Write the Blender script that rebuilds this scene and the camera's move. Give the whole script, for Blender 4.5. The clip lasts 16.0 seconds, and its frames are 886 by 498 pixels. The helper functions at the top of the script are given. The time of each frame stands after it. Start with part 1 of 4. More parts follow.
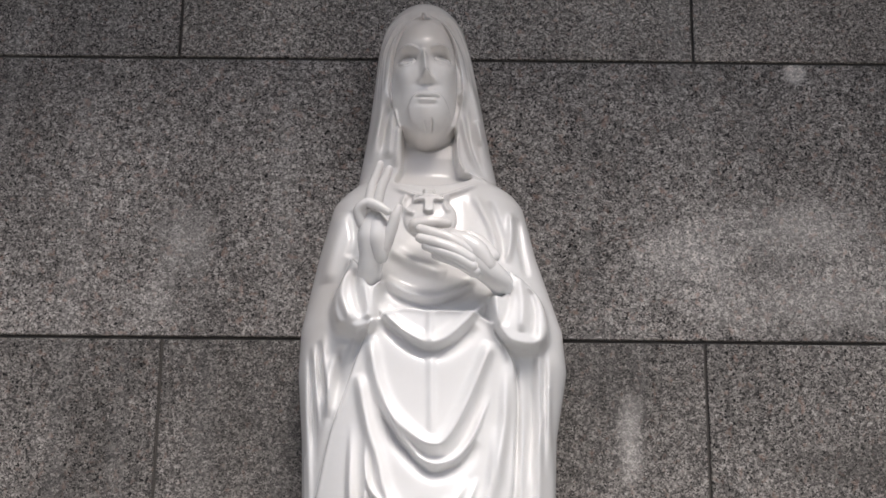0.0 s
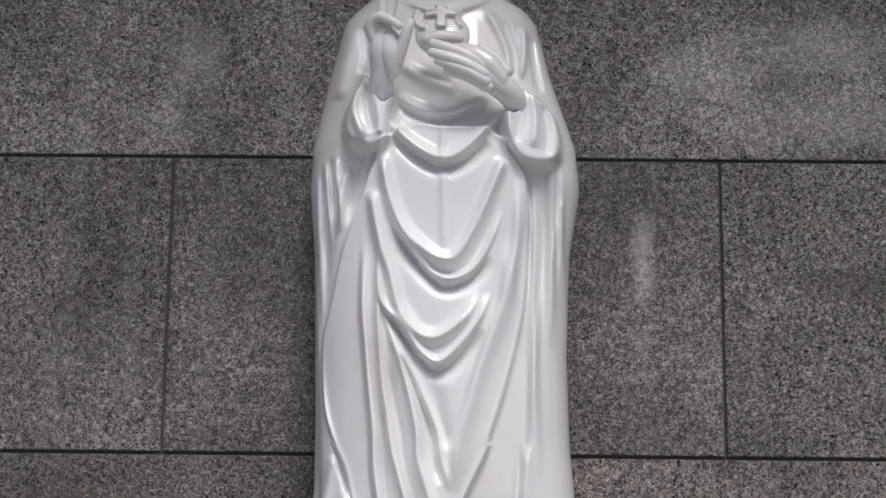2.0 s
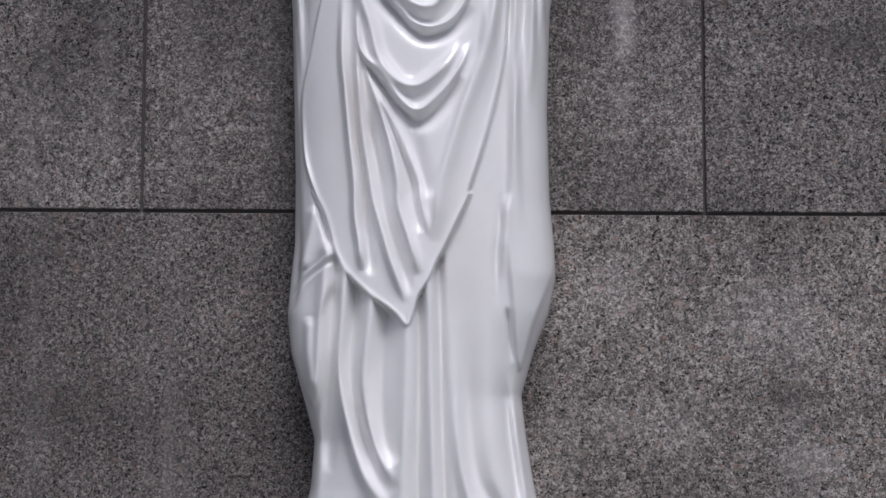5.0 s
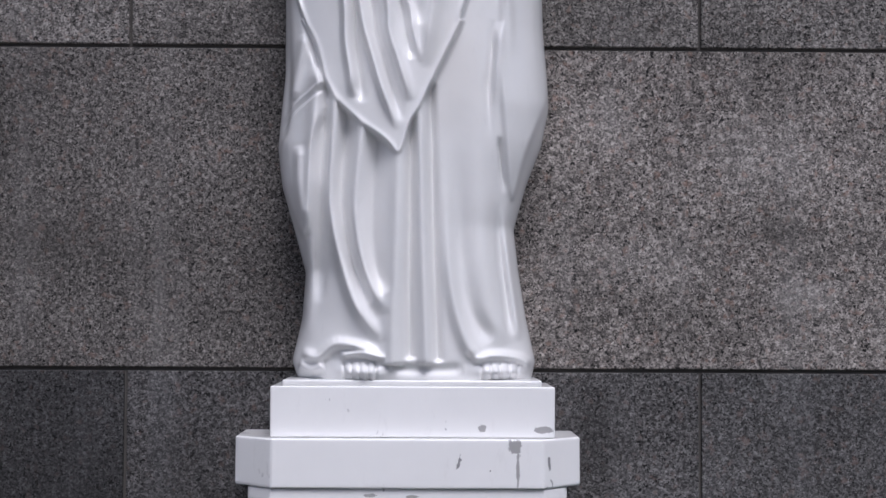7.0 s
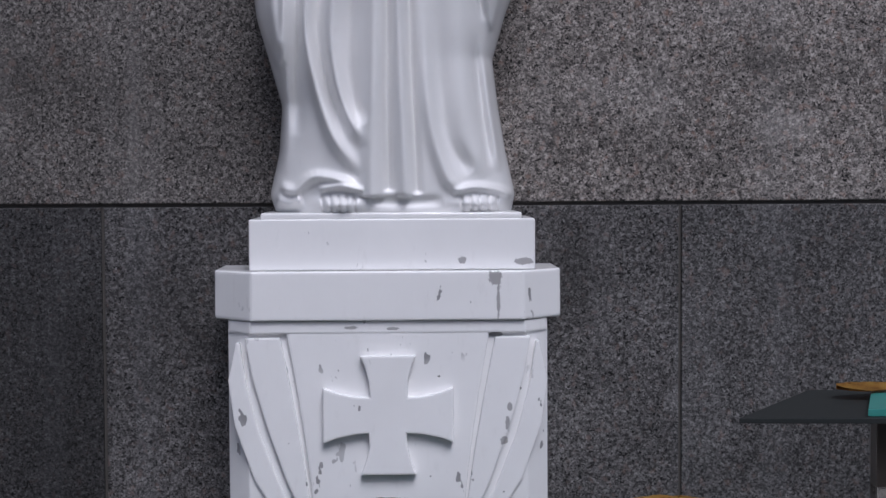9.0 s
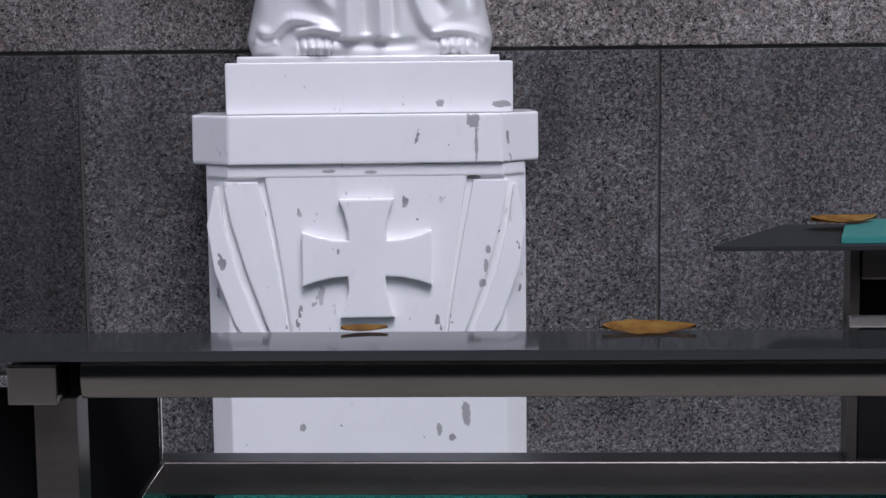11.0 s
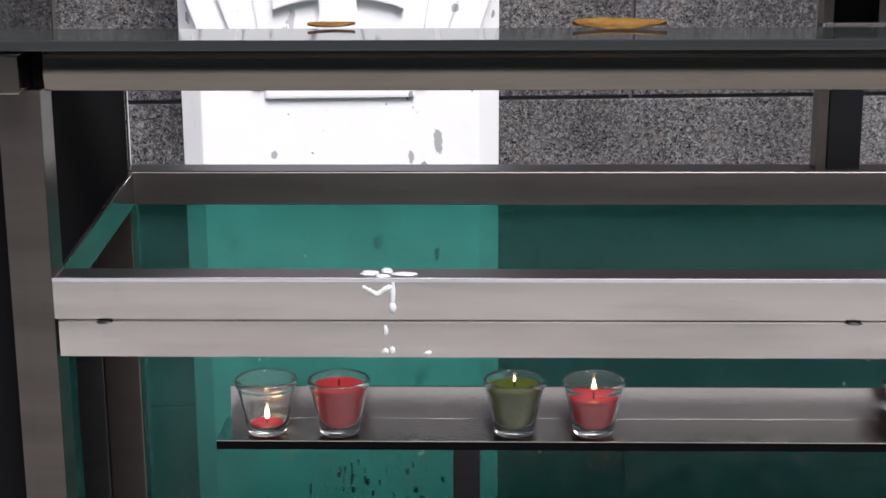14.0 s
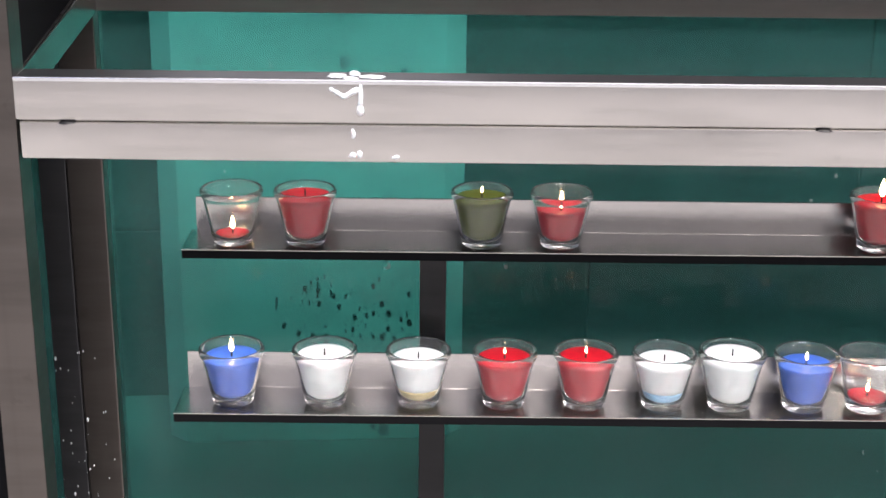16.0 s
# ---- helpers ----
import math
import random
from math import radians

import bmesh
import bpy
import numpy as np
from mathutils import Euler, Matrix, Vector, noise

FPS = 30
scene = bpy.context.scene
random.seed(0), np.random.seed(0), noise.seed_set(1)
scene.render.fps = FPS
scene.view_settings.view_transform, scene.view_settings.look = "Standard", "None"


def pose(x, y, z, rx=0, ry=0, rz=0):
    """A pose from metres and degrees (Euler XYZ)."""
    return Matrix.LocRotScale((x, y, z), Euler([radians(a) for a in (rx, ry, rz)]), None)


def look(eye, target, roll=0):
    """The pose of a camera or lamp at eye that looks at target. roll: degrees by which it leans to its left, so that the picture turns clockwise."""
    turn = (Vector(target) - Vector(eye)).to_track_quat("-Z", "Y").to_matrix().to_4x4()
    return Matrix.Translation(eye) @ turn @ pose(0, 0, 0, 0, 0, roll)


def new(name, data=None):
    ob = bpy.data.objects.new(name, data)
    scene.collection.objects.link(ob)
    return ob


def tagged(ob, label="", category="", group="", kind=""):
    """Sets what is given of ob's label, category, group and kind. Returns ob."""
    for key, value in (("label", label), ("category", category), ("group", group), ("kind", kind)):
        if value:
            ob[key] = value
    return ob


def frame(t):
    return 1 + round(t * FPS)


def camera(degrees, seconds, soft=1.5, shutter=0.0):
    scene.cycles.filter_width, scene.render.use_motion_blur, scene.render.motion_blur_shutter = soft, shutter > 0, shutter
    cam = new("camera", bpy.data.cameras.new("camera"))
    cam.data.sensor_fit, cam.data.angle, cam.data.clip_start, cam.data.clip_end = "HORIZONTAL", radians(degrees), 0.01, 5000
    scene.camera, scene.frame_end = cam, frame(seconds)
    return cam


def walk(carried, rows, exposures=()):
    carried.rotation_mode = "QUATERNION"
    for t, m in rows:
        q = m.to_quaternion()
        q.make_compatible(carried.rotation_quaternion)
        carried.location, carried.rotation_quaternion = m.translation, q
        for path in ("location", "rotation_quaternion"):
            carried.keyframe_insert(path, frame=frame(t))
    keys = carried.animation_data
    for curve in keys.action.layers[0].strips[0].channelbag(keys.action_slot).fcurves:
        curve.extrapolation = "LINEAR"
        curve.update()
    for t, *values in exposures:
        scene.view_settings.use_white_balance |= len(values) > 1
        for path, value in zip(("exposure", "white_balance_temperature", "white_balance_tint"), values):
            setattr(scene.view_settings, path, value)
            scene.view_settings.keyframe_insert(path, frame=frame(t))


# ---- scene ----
cam = camera(32.0, 16.0)
PATH = [
    (0, (0.009, -2.502, 1.719), (0.013, -0.583, 2.282), 0.5),
    (0.5, (0.011, -2.5, 1.706), (0.012, -0.57, 2.229), 0.7),
    (1, (0.013, -2.491, 1.693), (0.011, -0.545, 2.157), 0.4),
    (1.5, (0.021, -2.483, 1.67), (0.01, -0.527, 2.088), 0.3),
    (2, (0.015, -2.479, 1.672), (0.0, -0.514, 2.046), 0.6),
    (2.5, (-0.001, -2.471, 1.667), (-0.004, -0.499, 1.999), 0.7),
    (3, (0.006, -2.467, 1.652), (0.0, -0.489, 1.949), 0.5),
    (3.5, (0.004, -2.464, 1.633), (0.002, -0.48, 1.887), 0.4),
    (4, (0.001, -2.466, 1.628), (0.019, -0.476, 1.833), 0.3),
    (6.5, (0.017, -2.428, 1.38), (0.037, -0.434, 1.532), 0.2),
    (7, (0.017, -2.428, 1.382), (0.04, -0.43, 1.471), 0.3),
    (7.5, (0.017, -2.422, 1.366), (0.043, -0.422, 1.413), 0.1),
    (8, (0.02, -2.413, 1.369), (0.045, -0.413, 1.358), 0.1),
    (8.5, (0.015, -2.408, 1.359), (0.056, -0.409, 1.303), 0.0),
    (11, (0.03, -2.414, 1.277), (0.095, -0.43, 1.04), -0.6),
    (11.5, (0.041, -2.42, 1.265), (0.106, -0.44, 0.99), -0.7),
    (12, (0.038, -2.418, 1.243), (0.11, -0.443, 0.937), -0.6),
    (12.5, (0.045, -2.43, 1.23), (0.114, -0.464, 0.867), -0.4),
    (13, (0.039, -2.431, 1.21), (0.112, -0.471, 0.819), -0.3),
    (13.5, (0.04, -2.426, 1.19), (0.119, -0.476, 0.752), -0.2),
    (14, (0.043, -2.421, 1.166), (0.128, -0.483, 0.678), -0.3),
    (14.5, (0.043, -2.42, 1.152), (0.141, -0.494, 0.621), 0.1),
    (15, (0.04, -2.422, 1.135), (0.142, -0.508, 0.564), -0.0),
    (15.5, (0.041, -2.424, 1.115), (0.155, -0.526, 0.492), 0.3),
    (16, (0.038, -2.423, 1.104), (0.168, -0.539, 0.446), 0.6),
]
EXPOSURES = [(0, 0.58, 6500, 12), (1.0, 0.27, 6350, 13), (2.0, 0.16, 6200, 14), (4.0, 0.05, 6000, 15), (7.0, 0.05, 5800, 16), (8.5, -0.27, 5700, 16), (11.0, -0.08, 5650, 19), (12.5, 0.33, 5950, 17), (13.5, 0.66, 6100, 15), (14.5, 1.12, 6200, 15), (16, 1.52, 6250, 17)]
walk(cam, [(t, look(eye, target, roll)) for t, eye, target, roll in PATH], EXPOSURES)

# ---- light ----

world = bpy.data.worlds.new("sky")
scene.world = world
world.use_nodes = True
sky = world.node_tree.nodes.new("ShaderNodeTexSky")
sky.sky_type, sky.sun_disc = "NISHITA", False
sky.sun_elevation, sky.sun_rotation = radians(56), radians(165)
sky.air_density, sky.dust_density = 1.0, 4.0
world.node_tree.links.new(sky.outputs["Color"], world.node_tree.nodes["Background"].inputs["Color"])
world.node_tree.nodes["Background"].inputs["Strength"].default_value = 0.075

sun_data = bpy.data.lights.new("sun", "SUN")
sun_data.energy, sun_data.angle, sun_data.color = 2.45, radians(28), (1.0, 0.97, 0.93)
sun = new("sun", sun_data)
sun.matrix_world = look((0.9, -3.3, 5.0), (0, 0, 0))


# ---- materials ----
def material(name, colour=(0.5, 0.5, 0.5), rough=0.5, metal=0.0):
    m = bpy.data.materials.new(name)
    m.use_nodes = True
    b = m.node_tree.nodes["Principled BSDF"]
    b.inputs["Base Color"].default_value = (*colour, 1)
    b.inputs["Roughness"].default_value = rough
    b.inputs["Metallic"].default_value = metal
    return m, m.node_tree.nodes, m.node_tree.links, b


def place(nodes, links, scale=(1, 1, 1)):
    """World position, stretched."""
    g = nodes.new("ShaderNodeNewGeometry")
    s = nodes.new("ShaderNodeVectorMath")
    s.operation = "MULTIPLY"
    s.inputs[1].default_value = scale
    links.new(g.outputs["Position"], s.inputs[0])
    return s.outputs[0]


def noise_tex(nodes, links, vec, scale, detail=3.0, rough=0.55):
    n = nodes.new("ShaderNodeTexNoise")
    n.inputs["Scale"].default_value, n.inputs["Detail"].default_value, n.inputs["Roughness"].default_value = scale, detail, rough
    links.new(vec, n.inputs["Vector"])
    return n.outputs["Fac"]


def ramp(nodes, links, fac, *stops):
    r = nodes.new("ShaderNodeValToRGB")
    el = r.color_ramp.elements
    while len(el) < len(stops):
        el.new(0.5)
    for e, (p, c) in zip(el, stops):
        e.position = p
        e.color = (*c, 1) if hasattr(c, "__len__") else (c, c, c, 1)
    links.new(fac, r.inputs["Fac"])
    return r.outputs["Color"]


def mix(nodes, links, fac, a, b, mode="MIX"):
    n = nodes.new("ShaderNodeMix")
    n.data_type, n.blend_type = "RGBA", mode
    for value, k in ((fac, 0), (a, 6), (b, 7)):
        socket = n.inputs[k]
        if isinstance(value, (int, float)):
            socket.default_value = value if k == 0 else (value, value, value, 1)
        elif isinstance(value, tuple):
            socket.default_value = (*value, 1)
        else:
            links.new(value, socket)
    return n.outputs[2]


def calc(nodes, links, op, a, b=0.0, c=0.0):
    n = nodes.new("ShaderNodeMath")
    n.operation = op
    for value, socket in zip((a, b, c), n.inputs):
        if isinstance(value, (int, float)):
            socket.default_value = value
        else:
            links.new(value, socket)
    return n.outputs[0]


def bump(nodes, links, bsdf, height, strength=0.3, distance=0.002):
    n = nodes.new("ShaderNodeBump")
    n.inputs["Strength"].default_value, n.inputs["Distance"].default_value = strength, distance
    links.new(height, n.inputs["Height"])
    links.new(n.outputs["Normal"], bsdf.inputs["Normal"])


def spot(nodes, links, pos, x, z, rx, rz, wobble):
    """A soft-edged patch, such as a stain or the painted glint: 1 in its middle, 0 outside."""
    sub = nodes.new("ShaderNodeVectorMath")
    sub.operation = "SUBTRACT"
    links.new(pos, sub.inputs[0])
    sub.inputs[1].default_value = (x, 0, z)
    mul = nodes.new("ShaderNodeVectorMath")
    mul.operation = "MULTIPLY"
    links.new(sub.outputs[0], mul.inputs[0])
    mul.inputs[1].default_value = (1 / rx, 0, 1 / rz)
    ln = nodes.new("ShaderNodeVectorMath")
    ln.operation = "LENGTH"
    links.new(mul.outputs[0], ln.inputs[0])
    d = calc(nodes, links, "ADD", ln.outputs["Value"], calc(nodes, links, "MULTIPLY", wobble, 1.4))
    mr = nodes.new("ShaderNodeMapRange")
    mr.inputs["From Min"].default_value, mr.inputs["From Max"].default_value = 1.9, 0.9
    links.new(d, mr.inputs["Value"])
    return mr.outputs[0]


def granite(name, tone):
    m, n, l, b = material(name, rough=0.42)
    p = place(n, l)
    info = n.new("ShaderNodeObjectInfo")
    off = n.new("ShaderNodeVectorMath")
    off.operation = "MULTIPLY_ADD"
    l.new(info.outputs["Random"], off.inputs[0])
    off.inputs[1].default_value = (7, 3, 5)
    l.new(p, off.inputs[2])
    pp = off.outputs[0]
    vor = n.new("ShaderNodeTexVoronoi")
    vor.inputs["Scale"].default_value = 400
    l.new(pp, vor.inputs["Vector"])
    sep = n.new("ShaderNodeSeparateColor")
    l.new(vor.outputs["Color"], sep.inputs[0])
    fine = noise_tex(n, l, pp, 420, 2, 0.7)
    grain = calc(n, l, "ADD", calc(n, l, "MULTIPLY", sep.outputs[0], 0.5), calc(n, l, "MULTIPLY", fine, 0.55))
    c = ramp(n, l, grain, (0.22, 0.03), (0.36, (0.105, 0.1, 0.098)), (0.52, (0.2, 0.192, 0.186)), (0.68, (0.3, 0.288, 0.277)), (0.85, (0.42, 0.405, 0.39)))
    black = noise_tex(n, l, pp, 185, 1, 0.5)
    c = mix(n, l, ramp(n, l, black, (0.31, 1.0), (0.35, 0.0)), c, (0.012, 0.012, 0.013))
    blotch = noise_tex(n, l, pp, 130, 2, 0.6)
    c = mix(n, l, 1.0, c, ramp(n, l, blotch, (0.32, 0.5), (0.5, 0.94), (0.68, 1.5)), "MULTIPLY")
    pink = noise_tex(n, l, pp, 75, 2, 0.5)
    c = mix(n, l, ramp(n, l, pink, (0.6, 0.0), (0.75, 0.5)), c, (0.36, 0.25, 0.21))
    cloud = noise_tex(n, l, pp, 4.5, 4, 0.6)
    patchy = ramp(n, l, cloud, (0.3, 0.62), (0.5, 0.92), (0.72, 1.25))
    c = mix(n, l, 1.0, c, patchy, "MULTIPLY")
    slab = ramp(n, l, info.outputs["Random"], (0.0, (0.78, 0.77, 0.77)), (0.5, (0.95, 0.94, 0.92)), (1.0, (1.1, 1.06, 1.03)))
    c = mix(n, l, 1.0, c, slab, "MULTIPLY")
    streak = noise_tex(n, l, place(n, l, (14, 14, 1.2)), 1.0, 4, 0.6)
    c = mix(n, l, ramp(n, l, streak, (0.52, 0.0), (0.8, 0.3)), c, (0.34, 0.335, 0.33))
    wob = noise_tex(n, l, p, 17, 5, 0.65)
    for x, z, rx, rz, k in STAINS_AND_GLINT:
        s = spot(n, l, p, x, z, rx, rz, wob)
        if k > 0:
            c = mix(n, l, calc(n, l, "MULTIPLY", s, k), c, (0.22, 0.215, 0.21), "ADD")
        else:
            c = mix(n, l, calc(n, l, "MULTIPLY", s, -k), c, (0.05, 0.048, 0.045))
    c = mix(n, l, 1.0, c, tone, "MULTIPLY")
    l.new(c, b.inputs["Base Color"])
    l.new(ramp(n, l, grain, (0.3, 0.6), (0.8, 0.75)), b.inputs["Roughness"])
    b.inputs["Specular IOR Level"].default_value = 0.2
    bump(n, l, b, grain, 0.12, 0.001)
    return m


# pale salt stains, dark patches and one painted glint (first entry): x, z, half width, half height, strength
STAINS_AND_GLINT = [
    (0.625, 2.778, 0.02, 0.02, 2.2), (0.322, 2.13, 0.022, 0.075, 1.1), (0.318, 1.99, 0.02, 0.03, 0.35), (-0.425, 2.47, 0.055, 0.07, 0.45),
    (-0.47, 2.36, 0.03, 0.06, 0.3), (0.43, 2.45, 0.1, 0.07, 0.4), (0.62, 2.5, 0.12, 0.06, 0.4),
    (0.61, 2.36, 0.2, 0.05, 0.25), (0.3, 1.69, 0.06, 0.05, 0.3), (0.55, 1.64, 0.1, 0.07, 0.3),
    (0.36, 1.47, 0.12, 0.05, 0.25), (0.62, 1.42, 0.07, 0.03, 0.35), (0.7, 2.1, 0.14, 0.05, -0.45),
    (-0.34, 2.1, 0.07, 0.12, -0.35), (0.28, 1.2, 0.06, 0.09, -0.4), (-0.33, 1.15, 0.1, 0.12, -0.35),
    (-0.5, 1.21, 0.04, 0.08, 0.12), (0.445, 0.99, 0.018, 0.02, 0.5), (0.447, 1.08, 0.008, 0.05, 0.4),
    (-0.56, 1.5, 0.1, 0.06, -0.3), (0.575, 1.525, 0.04, 0.03, -0.4),
    (-0.72, 1.56, 0.36, 0.2, -0.3), (-0.62, 1.06, 0.3, 0.2, -0.3), (0.66, 2.42, 0.3, 0.13, 0.2), (-0.6, 1.95, 0.14, 0.1, 0.15),
]


# bare patches where the paint has come off: x, z, half width, half height
LOSSES = [(0.148, 1.197, 0.012, 0.012), (0.152, 1.165, 0.003, 0.03), (0.101, 1.222, 0.007, 0.006), (0.19, 1.22, 0.016, 0.006), (0.168, 1.01, 0.005, 0.008), (0.165, 0.985, 0.004, 0.012), (0.16, 0.96, 0.006, 0.008), (0.135, 0.765, 0.008, 0.025), (0.15, 1.115, 0.012, 0.004), (-0.06, 1.126, 0.012, 0.003), (0.0, 1.124, 0.01, 0.003), (-0.105, 0.748, 0.006, 0.007), (0.095, 0.742, 0.005, 0.012)]


def white_paint(name, gloss, chips, tone=0.86):
    m, n, l, b = material(name, rough=gloss)
    p = place(n, l)
    big = noise_tex(n, l, p, 5, 4, 0.6)
    c = ramp(n, l, big, (0.3, (tone - 0.06, tone - 0.065, tone - 0.07)), (0.7, (tone, tone - 0.005, tone - 0.01)))
    fine = noise_tex(n, l, place(n, l, (1, 1, 0.35)), 55, 4, 0.65)
    c = mix(n, l, ramp(n, l, fine, (0.6, 0.0), (0.85, 0.25)), c, (0.6, 0.585, 0.57))
    if chips:
        ch = noise_tex(n, l, place(n, l, (1, 1, 0.55)), 34, 3, 0.6)
        where = noise_tex(n, l, p, 6, 2, 0.5)
        mask = calc(n, l, "MULTIPLY", ramp(n, l, ch, (0.66, 0.0), (0.67, 1.0)), ramp(n, l, where, (0.45, 0.0), (0.55, 1.0)))
        c = mix(n, l, mask, c, (0.3, 0.295, 0.3))
        rag = noise_tex(n, l, p, 130, 5, 0.7)
        for x, z, rx, rz in LOSSES:
            c = mix(n, l, ramp(n, l, spot(n, l, p, x, z, 1.15 * rx, 1.15 * rz, rag), (0.45, 0.0), (0.55, 1.0)), c, (0.4, 0.39, 0.39))
        dot = noise_tex(n, l, p, 85, 1, 0.5)
        c = mix(n, l, ramp(n, l, dot, (0.795, 0.0), (0.805, 1.0)), c, (0.1, 0.09, 0.09))
        bump(n, l, b, calc(n, l, "SUBTRACT", fine, calc(n, l, "MULTIPLY", mask, 2.0)), 0.25, 0.0012)
    else:
        # yellowed and grimy towards the head and in patches
        wob = noise_tex(n, l, p, 9, 4, 0.6)
        for x, z, rx, rz, k in ((-0.01, 2.78, 0.11, 0.1, 0.55), (-0.01, 2.55, 0.16, 0.16, 0.35), (-0.17, 2.35, 0.05, 0.14, 0.35), (0.02, 2.4, 0.12, 0.06, 0.2), (-0.1, 1.95, 0.05, 0.12, 0.15), (0.06, 1.75, 0.05, 0.1, 0.15)):
            c = mix(n, l, calc(n, l, "MULTIPLY", spot(n, l, p, x, z, rx, rz, wob), k), c, (0.56, 0.49, 0.42))
        brush = noise_tex(n, l, p, 40, 4, 0.6)
        bump(n, l, b, brush, 0.12, 0.002)
    l.new(c, b.inputs["Base Color"])
    l.new(ramp(n, l, fine, (0.3, gloss), (0.8, min(1.0, gloss + 0.18))), b.inputs["Roughness"])
    b.inputs["Coat Weight"].default_value = 0.75
    b.inputs["Coat Roughness"].default_value = 0.06
    return m


def steel(name, colour, rough, along=(0, 0, 1)):
    m, n, l, b = material(name, colour, rough, 1.0)
    p = place(n, l, (1.5 + 650 * along[0], 1.5 + 650 * along[1], 1.5 + 650 * along[2]))
    brush = noise_tex(n, l, p, 1.0, 3, 0.6)
    dirt = noise_tex(n, l, place(n, l, (0.35, 0.35, 2.5)), 9, 4, 0.6)
    c = mix(n, l, ramp(n, l, dirt, (0.42, 0.0), (0.72, 0.6)), colour, tuple(0.6 * v for v in colour))
    line = noise_tex(n, l, place(n, l, (0.2 + 60 * along[0], 0.2 + 60 * along[1], 0.2 + 60 * along[2])), 1.0, 4, 0.7)
    c = mix(n, l, ramp(n, l, line, (0.5, 0.0), (0.72, 0.16)), c, tuple(0.6 * v for v in colour))
    smear = noise_tex(n, l, place(n, l, (1, 1, 1)), 26, 4, 0.7)
    c = mix(n, l, ramp(n, l, smear, (0.64, 0.0), (0.72, 0.22)), c, tuple(0.45 * v for v in colour))
    l.new(c, b.inputs["Base Color"])
    gloss = calc(n, l, "ADD", calc(n, l, "MULTIPLY", brush, 0.05), rough)
    l.new(calc(n, l, "MULTIPLY_ADD", dirt, 0.12, gloss), b.inputs["Roughness"])
    bump(n, l, b, brush, 0.0015, 0.0002)
    return m


def tinted_glass():
    m, n, l, b = material("green_glass", (0.02, 0.16, 0.135), 0.12)
    out = n["Material Output"]
    tr = n.new("ShaderNodeBsdfTransparent")
    tr.inputs["Color"].default_value = (0.23, 0.55, 0.5, 1)
    dirt = noise_tex(n, l, place(n, l), 7, 5, 0.7)
    speck = noise_tex(n, l, place(n, l, (1, 1, 0.6)), 60, 2, 0.5)
    haze = ramp(n, l, dirt, (0.3, 0.16), (0.75, 0.36))
    c = mix(n, l, ramp(n, l, speck, (0.73, 0.0), (0.76, 1.0)), (0.055, 0.15, 0.14), (0.45, 0.5, 0.48))
    # dark splashes and drops on the pane
    p = place(n, l)
    vor = n.new("ShaderNodeTexVoronoi")
    vor.inputs["Scale"].default_value = 115
    l.new(place(n, l, (1, 0, 1)), vor.inputs["Vector"])
    sep = n.new("ShaderNodeSeparateColor")
    l.new(vor.outputs["Color"], sep.inputs[0])
    drop = calc(n, l, "LESS_THAN", vor.outputs["Distance"], calc(n, l, "MULTIPLY", calc(n, l, "POWER", sep.outputs[0], 1.6), 0.42))
    region = spot(n, l, p, 0.05, 0.385, 0.085, 0.045, dirt)
    drop = calc(n, l, "MULTIPLY", drop, calc(n, l, "GREATER_THAN", region, 0.06))
    c = mix(n, l, drop, c, (0.006, 0.03, 0.027))
    haze = calc(n, l, "MAXIMUM", haze, calc(n, l, "MULTIPLY", drop, 0.75))
    l.new(c, b.inputs["Base Color"])
    sh = n.new("ShaderNodeMixShader")
    l.new(haze, sh.inputs[0])
    l.new(tr.outputs[0], sh.inputs[1])
    l.new(b.outputs[0], sh.inputs[2])
    l.new(sh.outputs[0], out.inputs["Surface"])
    return m


def clear_glass():
    m, n, l, b = material("clear_glass", (0.97, 0.985, 0.975), 0.03)
    b.inputs["Transmission Weight"].default_value = 0.975
    b.inputs["IOR"].default_value = 1.3
    return m


def wax(name, colour):
    m, n, l, b = material(name, colour, 0.4)
    v = noise_tex(n, l, place(n, l), 60, 3, 0.6)
    l.new(mix(n, l, ramp(n, l, v, (0.35, 0.0), (0.75, 0.5)), colour, tuple(0.6 * q for q in colour)), b.inputs["Base Color"])
    b.inputs["Subsurface Weight"].default_value = 0.25
    b.inputs["Subsurface Radius"].default_value = (0.01, 0.006, 0.006)
    b.inputs["Subsurface Scale"].default_value = 0.5
    return m


# tints differ by course and side; top courses lightened against the canopy's shade
GRANITE = granite("lightened_grey_granite", (1.42, 1.39, 1.36))
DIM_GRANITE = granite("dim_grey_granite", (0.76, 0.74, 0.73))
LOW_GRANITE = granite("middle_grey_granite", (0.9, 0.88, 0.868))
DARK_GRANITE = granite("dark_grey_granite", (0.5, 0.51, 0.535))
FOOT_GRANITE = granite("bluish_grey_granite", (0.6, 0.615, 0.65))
DARKEST_GRANITE = granite("darkest_grey_granite", (0.31, 0.318, 0.335))
GROUT = material("dark_mortar", (0.085, 0.078, 0.072), 0.9)[0]
STATUE_PAINT = white_paint("glossy_white_enamel", 0.38, False)
PEDESTAL_PAINT = white_paint("chipped_white_paint", 0.45, True, 0.91)
STEEL = steel("brushed_steel", (0.63, 0.6, 0.56), 0.15)
# darker copy of the steel: the top rail's dark reflection is in its colour
RAIL_STEEL = steel("dark_reflection_steel", (0.24, 0.218, 0.185), 0.1)
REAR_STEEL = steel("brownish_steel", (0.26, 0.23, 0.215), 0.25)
SHELF_STEEL = steel("worn_steel", (0.54, 0.52, 0.5), 0.16)
# dark grey that holds the dark reflection of the bars' top faces
TOP_STEEL = steel("dim_grey_steel", (0.11, 0.11, 0.115), 0.35)
